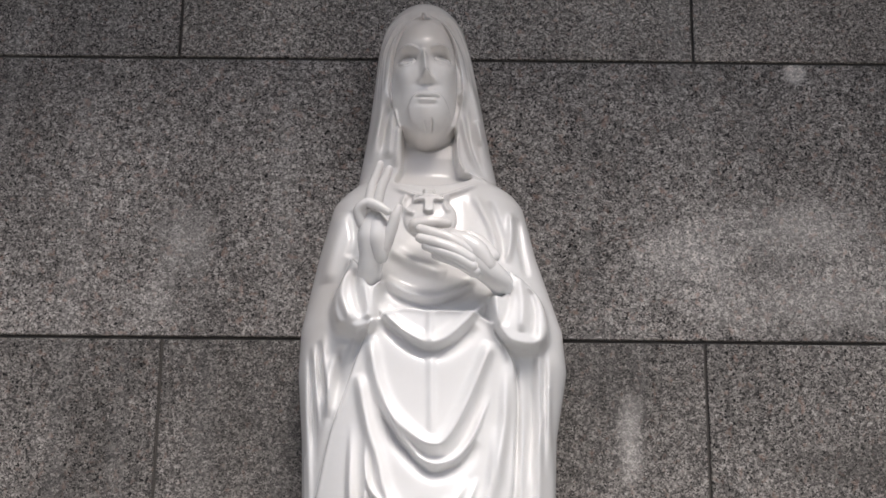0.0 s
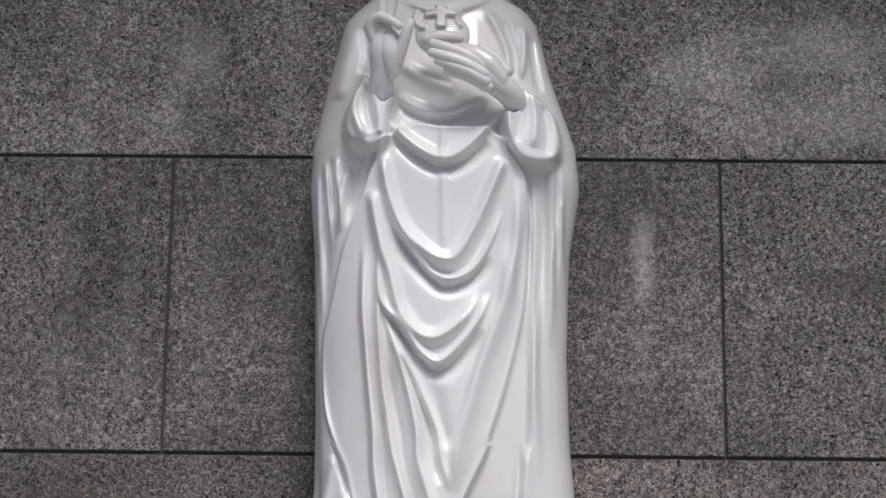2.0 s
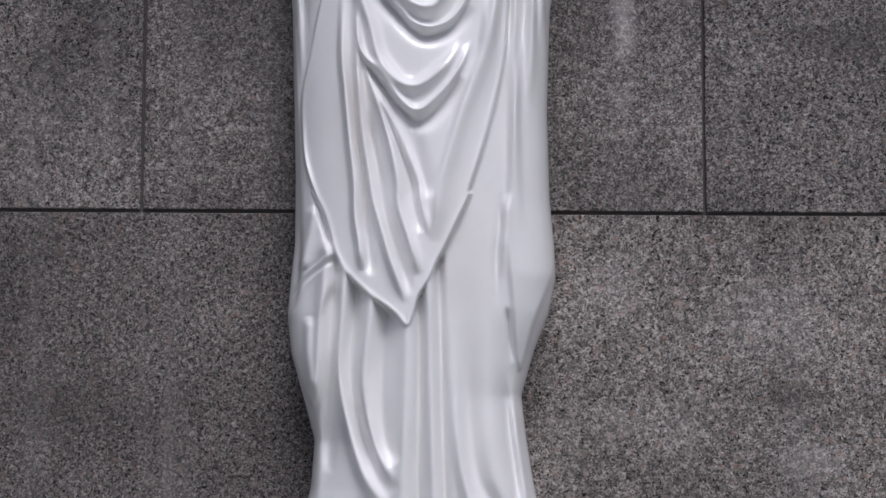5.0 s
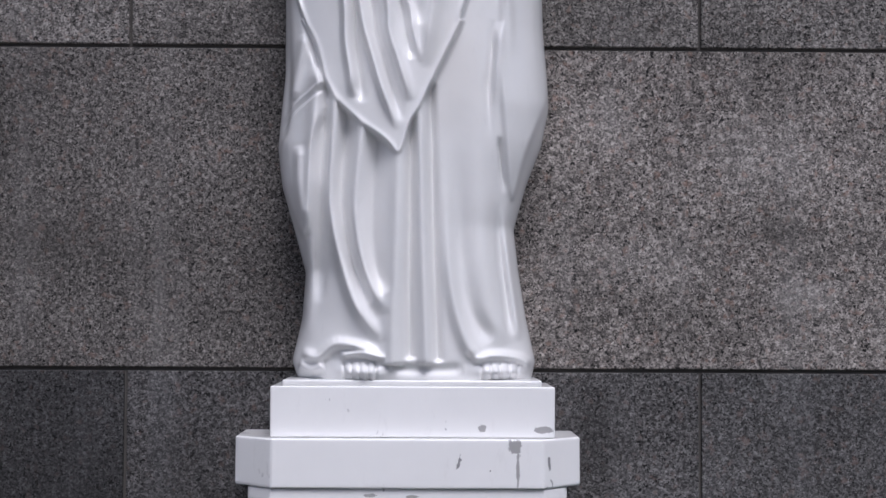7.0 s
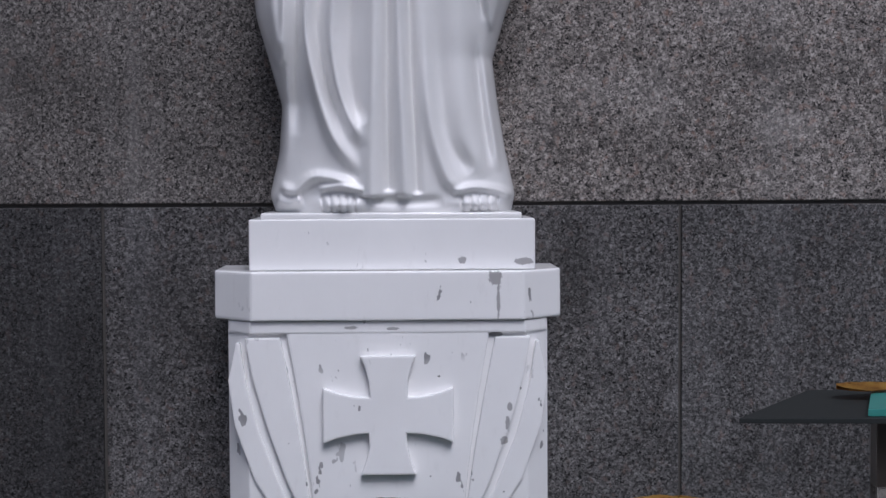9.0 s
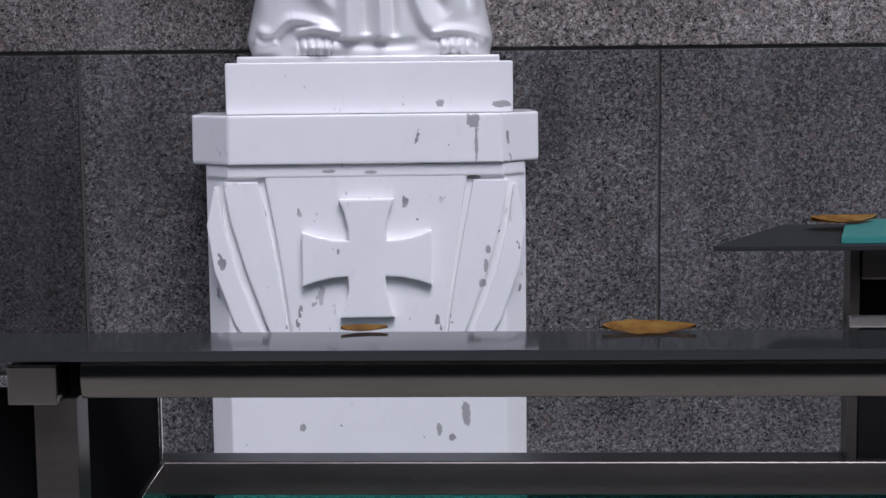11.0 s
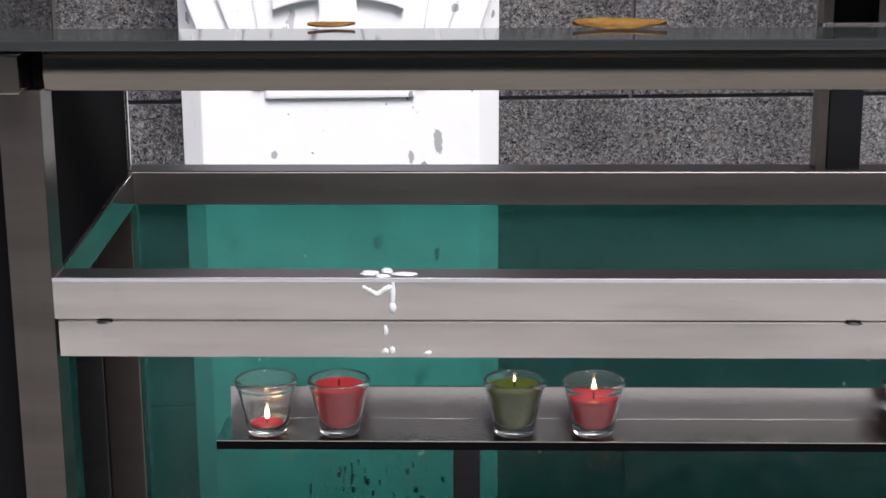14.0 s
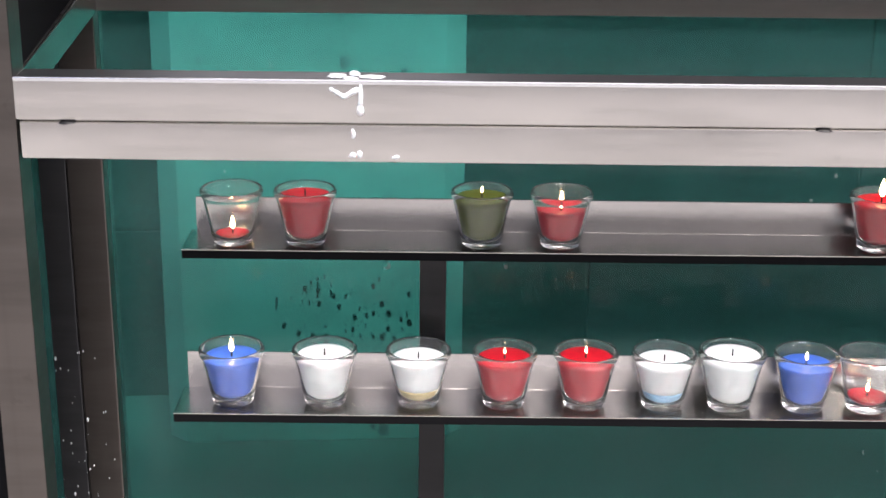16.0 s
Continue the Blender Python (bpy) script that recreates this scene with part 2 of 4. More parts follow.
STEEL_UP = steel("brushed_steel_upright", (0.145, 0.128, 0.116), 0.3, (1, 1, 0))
# near-black steel for a rear post, the shelf post and the welds
DARK_STEEL = steel("near_black_steel", (0.035, 0.035, 0.036), 0.35)
# brighter steel for the added glint strip on the front bar
BRIGHT_STEEL = steel("edge_glint_steel", (0.85, 0.85, 0.85), 0.15)
PLATE = material("smoky_glass", (0.03, 0.034, 0.034), 0.06)[0]
DARK_PLATE, _, _, plate_bsdf = material("dull_dark_plate", (0.022, 0.025, 0.025), 0.55)
plate_bsdf.inputs["Specular IOR Level"].default_value = 0.2
GREEN_GLASS = tinted_glass()
CLEAR = clear_glass()
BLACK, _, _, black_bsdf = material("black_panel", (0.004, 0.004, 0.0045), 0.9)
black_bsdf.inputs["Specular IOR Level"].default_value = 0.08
WAX_RED, WAX_BLUE = wax("red_wax", (0.5, 0.004, 0.016)), wax("blue_wax", (0.06, 0.15, 0.6))
WAX_WHITE, WAX_GREEN = wax("white_wax", (0.86, 0.87, 0.86)), wax("olive_wax", (0.085, 0.1, 0.006))
WAX_CREAM = wax("yellowed_wax", (0.62, 0.5, 0.26))
WAX_PALE = wax("pale_blue_wax", (0.3, 0.5, 0.7))
WAX_DRIP = wax("dull_white_wax", (0.62, 0.64, 0.64))
WICK = material("charred_wick", (0.02, 0.015, 0.012), 0.9)[0]
FLAME, fn, fl, fb = material("flame", (1, 0.6, 0.2), 0.5)
fb.inputs["Emission Color"].default_value = (1.0, 0.62, 0.28, 1)
fb.inputs["Emission Strength"].default_value = 9.0
TEAL = material("teal_film", (0.05, 0.24, 0.21), 0.3)[0]


def paving():
    m, n, l, b = material("paving", rough=0.8)
    v = noise_tex(n, l, place(n, l), 3, 6, 0.65)
    l.new(ramp(n, l, v, (0.3, (0.3, 0.29, 0.28)), (0.7, (0.42, 0.41, 0.39))), b.inputs["Base Color"])
    return m


def leaf_material():
    m, n, l, b = material("dry_leaf", rough=0.6)
    v = noise_tex(n, l, place(n, l), 45, 4, 0.6)
    l.new(ramp(n, l, v, (0.3, (0.16, 0.07, 0.015)), (0.5, (0.33, 0.17, 0.03)), (0.75, (0.42, 0.27, 0.06))), b.inputs["Base Color"])
    return m


PAVING, LEAF = paving(), leaf_material()
SOUTH = material("dark_plaster", (0.05, 0.06, 0.05), 0.9)[0]


# ---- mesh helpers ----
def part(name, bm, mat, parent=None, label="", smooth=False):
    me = bpy.data.meshes.new(name)
    bm.to_mesh(me)
    bm.free()
    for f in me.polygons:
        f.use_smooth = smooth
    me.materials.append(mat)
    ob = new(name, me)
    ob.parent = parent
    if label:
        ob["label"] = label
    return ob


def box(x0, x1, y0, y1, z0, z1, bevel=0.002, seg=2, bm=None):
    bm = bm or bmesh.new()
    r = bmesh.ops.create_cube(bm, size=1.0, matrix=Matrix.Translation(((x0 + x1) / 2, (y0 + y1) / 2, (z0 + z1) / 2)) @ Matrix.Diagonal((x1 - x0, y1 - y0, z1 - z0, 1)))
    if bevel:
        edges = list({e for v in r["verts"] for e in v.link_edges})
        bmesh.ops.bevel(bm, geom=edges, offset=bevel, segments=seg, affect="EDGES", profile=0.7)
    return bm


def prism(points, lift, bevel=0.0, seg=2, bm=None):
    """A flat outline (3D points) drawn out by the vector lift."""
    bm = bm or bmesh.new()
    f = bm.faces.new([bm.verts.new(p) for p in points])
    r = bmesh.ops.extrude_face_region(bm, geom=[f])
    vs = [g for g in r["geom"] if isinstance(g, bmesh.types.BMVert)]
    bmesh.ops.translate(bm, verts=vs, vec=lift)
    bmesh.ops.recalc_face_normals(bm, faces=bm.faces[:])
    if bevel:
        bmesh.ops.bevel(bm, geom=bm.edges[:], offset=bevel, segments=seg, affect="EDGES", profile=0.7)
    return bm


def lathe(profile, n=32, bm=None, at=(0, 0, 0)):
    """Turns a profile of (radius, height) round the upright axis."""
    bm = bm or bmesh.new()
    rings = []
    for r, z in profile:
        if r < 1e-6:
            rings.append([bm.verts.new((at[0], at[1], at[2] + z))])
        else:
            rings.append([bm.verts.new((at[0] + r * math.cos(2 * math.pi * k / n), at[1] + r * math.sin(2 * math.pi * k / n), at[2] + z)) for k in range(n)])
    for a, b in zip(rings, rings[1:]):
        for k in range(n):
            q = [a[k % len(a)], a[(k + 1) % len(a)], b[(k + 1) % len(b)], b[k % len(b)]]
            q = list(dict.fromkeys(q))
            if len(q) > 2:
                bm.faces.new(q)
    bmesh.ops.recalc_face_normals(bm, faces=bm.faces[:])
    return bm


def thing(name, label, category, at=(0, 0, 0), turn=0.0, group=""):
    ob = new(name)
    ob.matrix_world = pose(*at, 0, 0, turn)
    return tagged(ob, label, category, group)


# ---- setting ----
bm = bmesh.new()
vs = [bm.verts.new(p) for p in ((-400, -400, 0), (400, -400, 0), (400, 400, 0), (-400, 400, 0))]
bm.faces.new(vs)
tagged(part("ground", bm, PAVING), "plain grey paving under the statue and the rack", "ground", kind="structure")

# unseen wall, added so that the steel reflects something dark
tagged(part("unseen_wall_south", box(-14, 14, -9.4, -9.0, 0, 4.5, 0), SOUTH), "plain dark unseen wall added behind the camera for reflections", "wall", kind="structure")
# out of view, added to cut light on the statue's head and upper wall
tagged(part("canopy", box(-6, 6, -1.08, 0.3, 3.8, 3.95, 0), SOUTH), "plain unseen canopy added to shade the upper wall", "canopy", kind="structure")

wall = tagged(part("wall_north", box(-2.7, 2.7, 0.006, 0.3, 0.0, 3.8, 0), GROUT), "grey speckled granite slab wall with dark recessed joints", "wall", kind="structure")


def slab_mesh(w, h, mat):
    bm = box(-w / 2, w / 2, 0, 0.02, 0, h, 0)
    front = [e for e in bm.edges if all(v.co.y < 0.001 for v in e.verts)]
    bmesh.ops.bevel(bm, geom=front, offset=0.0018, segments=2, affect="EDGES", profile=0.5)
    me = bpy.data.meshes.new("slab")
    bm.to_mesh(me)
    bm.free()
    me.materials.append(mat)
    return me


# ---- statue ----
def curve(table, z):
    """Smooth value at z of a table of (z, value), z rising."""
    zs = [a for a, _ in table]
    vals = [b for _, b in table]
    return np.interp(z, zs, vals)


def smooth1(a, k):
    out = a.copy()
    for _ in range(k):
        out[1:-1] = 0.25 * out[:-2] + 0.5 * out[1:-1] + 0.25 * out[2:]
    return out


LEFT = [(1.285, -0.175), (1.315, -0.186), (1.380, -0.171), (1.450, -0.166), (1.515, -0.184), (1.580, -0.203), (1.640, -0.21), (1.700, -0.205), (1.750, -0.2), (1.850, -0.2), (1.960, -0.203), (2.115, -0.208), (2.220, -0.217), (2.290, -0.215), (2.410, -0.19), (2.500, -0.168), (2.520, -0.15), (2.535, -0.13), (2.600, -0.119), (2.650, -0.112), (2.720, -0.104), (2.770, -0.099), (2.805, -0.092), (2.827, -0.08), (2.845, -0.062), (2.854, -0.042), (2.858, -0.024)]
RIGHT = [(1.285, 0.18), (1.316, 0.187), (1.383, 0.172), (1.450, 0.161), (1.517, 0.153), (1.585, 0.172), (1.645, 0.195), (1.700, 0.206), (1.745, 0.204), (1.820, 0.197), (1.960, 0.193), (2.118, 0.198), (2.226, 0.215), (2.291, 0.209), (2.413, 0.168), (2.500, 0.147), (2.520, 0.132), (2.535, 0.106), (2.600, 0.092), (2.650, 0.083), (2.720, 0.07), (2.770, 0.06), (2.805, 0.05), (2.827, 0.039), (2.845, 0.021), (2.854, 0.002), (2.858, -0.016)]
DEPTH = [(1.285, 0.135), (1.450, 0.15), (1.700, 0.165), (2.000, 0.17), (2.250, 0.17), (2.400, 0.16), (2.500, 0.135), (2.540, 0.115), (2.650, 0.12), (2.750, 0.13), (2.805, 0.128), (2.841, 0.105), (2.858, 0.06)]


class Relief:
    """A height field over a grid of x and z, shaped with strokes."""

    def __init__(self, X, Z):
        self.X, self.Z, self.H = X, Z, np.zeros_like(X)

    def window(self, p, pad):
        rows = np.where((self.Z[:, 0] > p[:, 1].min() - pad) & (self.Z[:, 0] < p[:, 1].max() + pad))[0]
        if len(rows) == 0:
            return slice(0, 1), slice(0, 1)
        sub = self.X[rows[0]:rows[-1] + 1]
        cols = np.where(((sub > p[:, 0].min() - pad) & (sub < p[:, 0].max() + pad)).any(axis=0))[0]
        return slice(rows[0], rows[-1] + 1), slice(cols[0], cols[-1] + 1)

    def spline(self, pts):
        p = np.array(pts, float)
        if len(p) < 3:
            return p
        q = []
        for u in np.linspace(0, len(p) - 1, 6 * (len(p) - 1) + 1):
            i = min(int(u), len(p) - 2)
            f = u - i
            p0, p1, p2, p3 = p[max(i - 1, 0)], p[i], p[i + 1], p[min(i + 2, len(p) - 1)]
            q.append(0.5 * (2 * p1 + (p2 - p0) * f + (2 * p0 - 5 * p1 + 4 * p2 - p3) * f * f + (3 * p1 - p0 - 3 * p2 + p3) * f ** 3))
        return np.array(q)

    def near(self, p, w):
        """Distance to a line through p, its side, and how far along it lies (0 to 1)."""
        X, Z = self.X[w], self.Z[w]
        best = np.full(X.shape, 9.0)
        side, along = np.zeros_like(best), np.zeros_like(best)
        n = len(p) - 1
        for i in range(n):
            a, d = p[i], p[i + 1] - p[i]
            u = np.clip(((X - a[0]) * d[0] + (Z - a[1]) * d[1]) / (float(d @ d) + 1e-12), 0, 1)
            dx, dz = X - a[0] - u * d[0], Z - a[1] - u * d[1]
            r = np.hypot(dx, dz)
            m = r < best
            best = np.where(m, r, best)
            side = np.where(m, np.sign(d[0] * dz - d[1] * dx), side)
            along = np.where(m, (i + u) / n, along)
        return best, side, along

    def fold(self, *pts, w=0.012, h=0.008, w2=None, ends=(0.2, 0.2)):
        """A ridge (or a groove, h < 0) along a line; w, w2: the widths to its left and right."""
        p = self.spline(pts)
        win = self.window(p, 3 * max(w, w2 or w))
        r, s, a = self.near(p, win)
        e = np.ones_like(a)
        if ends[0]:
            q = np.clip(a / ends[0], 0, 1)
            e = e * q * q * (3 - 2 * q)
        if ends[1]:
            q = np.clip((1 - a) / ends[1], 0, 1)
            e = e * q * q * (3 - 2 * q)
        self.H[win] += h * e * np.exp(-(r / np.where(s > 0, w, w2 or w)) ** 2)

    def layer(self, *pts, h=0.008, edge=0.003, lip=0.0, lip_w=0.008, cover=False):
        """Raises all inside an outline, as a cloth that lies on top, with a thicker hem."""
        p = self.spline(list(pts) + [pts[0]])
        win = self.window(p, 0.03)
        r, s, a = self.near(p, win)
        X, Z = self.X[win], self.Z[win]
        inside = np.zeros(X.shape, bool)
        j = len(p) - 1
        for i in range(len(p)):
            inside ^= ((p[i, 1] > Z) != (p[j, 1] > Z)) & (X < (p[j, 0] - p[i, 0]) * (Z - p[i, 1]) / (p[j, 1] - p[i, 1] + 1e-12) + p[i, 0])
            j = i
        step = 1 / (1 + np.exp(-np.clip(np.where(inside, r, -r) / edge * 2.5, -40, 40)))
        if cover:
            self.H[win] *= 1 - step
        self.H[win] += h * step + lip * step * np.exp(-(r / lip_w) ** 2)

    def dome(self, x, z, rx, rz, h, p=2.0):
        q = np.clip(1 - np.abs((self.X - x) / rx) ** p - np.abs((self.Z - z) / rz) ** p, 0, 1)
        self.H += h * np.sqrt(q)

    def blob(self, x, z, rx, rz, h):
        self.H += h * np.exp(-((self.X - x) / rx) ** 2 - ((self.Z - z) / rz) ** 2)


def limb(bm, pts, radii):
    """A round limb with smooth bends and rounded ends."""
    pts = [Vector(p) for p in pts]
    n, m = 14, 5
    path, rad = [], []
    for i in range(len(pts) - 1):
        p0, p1, p2, p3 = pts[max(i - 1, 0)], pts[i], pts[i + 1], pts[min(i + 2, len(pts) - 1)]
        for k in range(m):
            f = k / m
            path.append(0.5 * (2 * p1 + (p2 - p0) * f + (2 * p0 - 5 * p1 + 4 * p2 - p3) * f * f + (3 * p1 - p0 - 3 * p2 + p3) * f ** 3))
            rad.append(radii[i] * (1 - f) + radii[i + 1] * f)
    path.append(pts[-1])
    rad.append(radii[-1])
    d = (path[-1] - path[-2]).normalized()
    for a in (30, 60, 85):
        path.append(pts[-1] + d * radii[-1] * math.sin(radians(a)))
        rad.append(radii[-1] * math.cos(radians(a)))
    d = (path[0] - path[1]).normalized()
    start, r0 = path[0].copy(), rad[0]
    for a in (30, 60, 85):
        path.insert(0, start + d * r0 * math.sin(radians(a)))
        rad.insert(0, r0 * math.cos(radians(a)))
    rings = []
    for i, (p, q) in enumerate(zip(path, rad)):
        t = (path[min(i + 1, len(path) - 1)] - path[max(i - 1, 0)]).normalized()
        u = t.cross(Vector((0, 1, 0))).normalized()
        v = u.cross(t)
        rings.append([bm.verts.new(p + q * (math.cos(2 * math.pi * k / n) * u + math.sin(2 * math.pi * k / n) * v)) for k in range(n)])
    for a, b in zip(rings, rings[1:]):
        for k in range(n):
            bm.faces.new((a[k], a[(k + 1) % n], b[(k + 1) % n], b[k]))
    bm.faces.new(rings[0])
    bm.faces.new(rings[-1])


def drapery(r):
    # robe below the mantle
    r.fold((-0.113, 1.744), (-0.118, 1.653), (-0.124, 1.563), (-0.110, 1.481), (-0.084, 1.400), (-0.043, 1.344), w=0.011, h=0.015, w2=0.009, ends=(0.08, 0.2))
    r.fold((-0.097, 1.719), (-0.102, 1.628), (-0.106, 1.547), (-0.090, 1.465), (-0.061, 1.400), w=0.009, h=-0.012, ends=(0.08, 0.2))
    r.fold((-0.071, 1.711), (-0.079, 1.620), (-0.086, 1.538), (-0.071, 1.449), (-0.037, 1.384), w=0.01, h=0.013, ends=(0.08, 0.2))
    r.fold((-0.050, 1.678), (-0.056, 1.588), (-0.060, 1.514), (-0.053, 1.449), (-0.037, 1.417), w=0.01, h=-0.01, ends=(0.08, 0.2))
    r.fold((-0.139, 1.752), (-0.145, 1.661), (-0.153, 1.514), (-0.156, 1.416), (-0.163, 1.344), w=0.012, h=0.01, ends=(0.08, 0.2))
    r.fold((-0.132, 1.727), (-0.134, 1.636), (-0.138, 1.497), (-0.140, 1.400), w=0.009, h=-0.01, ends=(0.08, 0.2))
    r.fold((-0.021, 1.682), (-0.023, 1.592), (-0.025, 1.498), (-0.029, 1.401), (-0.030, 1.312), w=0.013, h=0.013, ends=(0.08, 0.02))
    r.fold((-0.005, 1.678), (-0.005, 1.588), (-0.006, 1.449), (-0.004, 1.320), w=0.006, h=-0.01, ends=(0.08, 0.02))
    r.fold((0.007, 1.728), (0.009, 1.637), (0.013, 1.482), (0.019, 1.312), w=0.009, h=0.012, ends=(0.08, 0.02))
    r.fold((0.023, 1.728), (0.026, 1.637), (0.030, 1.482), (0.037, 1.316), w=0.006, h=-0.011, ends=(0.08, 0.02))
    r.fold((0.043, 1.662), (0.048, 1.515), (0.057, 1.417), (0.079, 1.344), (0.101, 1.324), w=0.01, h=0.011, ends=(0.4, 0.2))
    r.fold((0.064, 1.638), (0.070, 1.482), (0.085, 1.393), (0.118, 1.345), w=0.012, h=-0.008, ends=(0.4, 0.2))
    r.fold((0.093, 1.720), (0.097, 1.564), (0.109, 1.417), (0.138, 1.337), w=0.018, h=0.008, ends=(0.4, 0.2))
    r.fold((0.130, 1.556), (0.143, 1.450), (0.160, 1.345), w=0.007, h=0.008, ends=(0.4, 0.2))
    r.fold((0.121, 1.556), (0.132, 1.450), (0.146, 1.353), w=0.006, h=-0.007, ends=(0.4, 0.2))
    # mantle drawn across the front, its hem running to a point
    r.layer((-0.006, 2.293), (-0.048, 2.297), (-0.090, 2.275), (-0.111, 2.236), (-0.135, 2.167), (-0.156, 2.106), (-0.173, 2.025), (-0.185, 1.973), (-0.185, 1.923), (-0.177, 1.860), (-0.159, 1.807), (-0.166, 1.821), (-0.146, 1.780), (-0.129, 1.723), (-0.104, 1.686), (-0.071, 1.658), (-0.042, 1.636), (-0.021, 1.620), (-0.005, 1.662), (0.015, 1.699), (0.039, 1.748), (0.068, 1.810), (0.068, 1.821), (0.092, 1.896), (0.113, 1.980), (0.123, 2.043), (0.129, 2.151), (0.123, 2.216), (0.096, 2.255), (0.087, 2.276), (0.053, 2.293), h=0.014, edge=0.0028, lip=0.003, lip_w=0.006, cover=True)
    # hanging swags, each a rounded roll over a sharp crease
    r.fold((-0.084, 2.351), (-0.047, 2.325), (-0.004, 2.315), (0.039, 2.328), (0.066, 2.347), w=0.009, h=0.009, w2=0.005)
    r.fold((-0.078, 2.337), (-0.043, 2.313), (-0.004, 2.304), (0.035, 2.316), (0.062, 2.333), w=0.004, h=-0.006, w2=0.008)
    r.fold((-0.087, 2.305), (-0.065, 2.273), (-0.030, 2.247), (-0.003, 2.238), (0.024, 2.249), (0.058, 2.283), (0.084, 2.317), w=0.011, h=0.013, w2=0.005, ends=(0.1, 0.1))
    r.fold((-0.079, 2.281), (-0.038, 2.242), (-0.003, 2.228), (0.032, 2.241), (0.066, 2.273), w=0.0035, h=-0.008, w2=0.012, ends=(0.15, 0.15))
    r.fold((-0.097, 2.260), (-0.086, 2.188), (-0.061, 2.131), (-0.023, 2.094), (0.005, 2.085), (0.023, 2.097), (0.047, 2.140), (0.075, 2.207), (0.090, 2.246), w=0.01, h=0.013, w2=0.008, ends=(0.08, 0.08))
    r.fold((-0.089, 2.171), (-0.070, 2.124), (-0.036, 2.079), (0.006, 2.067), (0.038, 2.084), (0.063, 2.129), (0.079, 2.181), w=0.006, h=-0.004, w2=0.006, ends=(0.2, 0.2))
    r.fold((-0.081, 2.158), (-0.051, 2.103), (-0.019, 2.067), (0.008, 2.056), (0.040, 2.069), (0.065, 2.106), (0.086, 2.164), w=0.006, h=0.008, w2=0.0035, ends=(0.15, 0.15))
    r.fold((-0.076, 2.141), (-0.048, 2.090), (-0.017, 2.055), (0.008, 2.045), (0.042, 2.061), (0.067, 2.095), w=0.003, h=-0.009, w2=0.012, ends=(0.15, 0.15))
    r.fold((-0.113, 2.199), (-0.100, 2.128), (-0.080, 2.060), (-0.071, 2.021), (-0.056, 1.995), (-0.033, 1.972), (-0.006, 1.970), (0.030, 1.998), (0.057, 2.038), w=0.01, h=0.012, w2=0.008, ends=(0.06, 0.15))
    r.fold((-0.099, 2.141), (-0.096, 2.033), (-0.064, 1.989), (-0.032, 1.946), (-0.007, 1.933), (0.022, 1.956), (0.053, 1.998), (0.070, 2.041), w=0.007, h=0.009, w2=0.0035, ends=(0.15, 0.15))
    r.fold((-0.094, 2.016), (-0.064, 1.976), (-0.032, 1.935), (-0.006, 1.919), (0.024, 1.943), (0.055, 1.988), w=0.003, h=-0.01, w2=0.013, ends=(0.15, 0.15))
    r.fold((-0.004, 2.296), (-0.005, 2.266), (-0.006, 2.238), w=0.005, h=0.004)
    r.fold((-0.003, 2.228), (-0.002, 2.172), (-0.001, 2.095), w=0.006, h=0.004)
    # long folds that fall from the forearm to the hem
    r.fold((-0.122, 2.128), (-0.121, 2.016), (-0.116, 1.965), (-0.109, 1.894), (-0.102, 1.832), (-0.100, 1.780), (-0.093, 1.735), (-0.090, 1.698), w=0.008, h=0.012, w2=0.005, ends=(0.15, 0.12))
    r.fold((-0.107, 2.016), (-0.104, 1.957), (-0.096, 1.890), (-0.087, 1.832), (-0.085, 1.781), (-0.079, 1.731), (-0.075, 1.690), w=0.006, h=-0.009, ends=(0.2, 0.12))
    r.fold((-0.103, 2.094), (-0.097, 1.978), (-0.092, 1.915), (-0.083, 1.857), (-0.075, 1.807), (-0.065, 1.772), (-0.048, 1.715), (-0.024, 1.650), w=0.006, h=0.012, w2=0.0045, ends=(0.15, 0.12))
    r.fold((-0.080, 1.936), (-0.073, 1.882), (-0.062, 1.832), (-0.056, 1.789), (-0.039, 1.736), (-0.016, 1.662), w=0.006, h=-0.01, ends=(0.2, 0.15))
    r.fold((-0.091, 2.016), (-0.074, 1.962), (-0.053, 1.899), (-0.039, 1.832), (-0.037, 1.793), (-0.023, 1.748), (-0.006, 1.691), w=0.008, h=0.013, w2=0.0045, ends=(0.15, 0.12))
    r.fold((-0.064, 1.945), (-0.040, 1.895), (-0.021, 1.841), (-0.013, 1.798), (-0.002, 1.752), w=0.008, h=-0.01, ends=(0.2, 0.2))
    r.fold((-0.074, 1.983), (-0.055, 1.936), (-0.028, 1.878), (-0.007, 1.828), (-0.003, 1.789), (0.010, 1.748), w=0.006, h=0.009, w2=0.0045, ends=(0.2, 0.2))
    r.fold((-0.026, 1.928), (-0.013, 1.882), (-0.003, 1.833), (0.007, 1.802), w=0.013, h=-0.007, w2=0.012, ends=(0.3, 0.3))
    r.fold((0.094, 2.121), (0.089, 2.034), (0.075, 1.988), (0.055, 1.933), (0.035, 1.866), (0.024, 1.824), (0.018, 1.781), (0.013, 1.740), w=0.014, h=0.01, w2=0.007, ends=(0.15, 0.2))
    # upright folds of the cloak at both sides
    r.fold((-0.172, 2.274), (-0.167, 2.214), (-0.160, 2.158), (-0.172, 2.093), w=0.007, h=0.011, ends=(0.3, 0.45))
    r.fold((-0.179, 2.261), (-0.175, 2.201), (-0.171, 2.153), w=0.005, h=-0.008, ends=(0.3, 0.45))
    r.fold((-0.202, 2.257), (-0.196, 2.127), (-0.188, 2.025), (-0.191, 1.956), w=0.006, h=0.008, ends=(0.3, 0.45))
    r.fold((-0.194, 2.253), (-0.187, 2.149), (-0.178, 2.059), w=0.005, h=-0.008, ends=(0.3, 0.45))
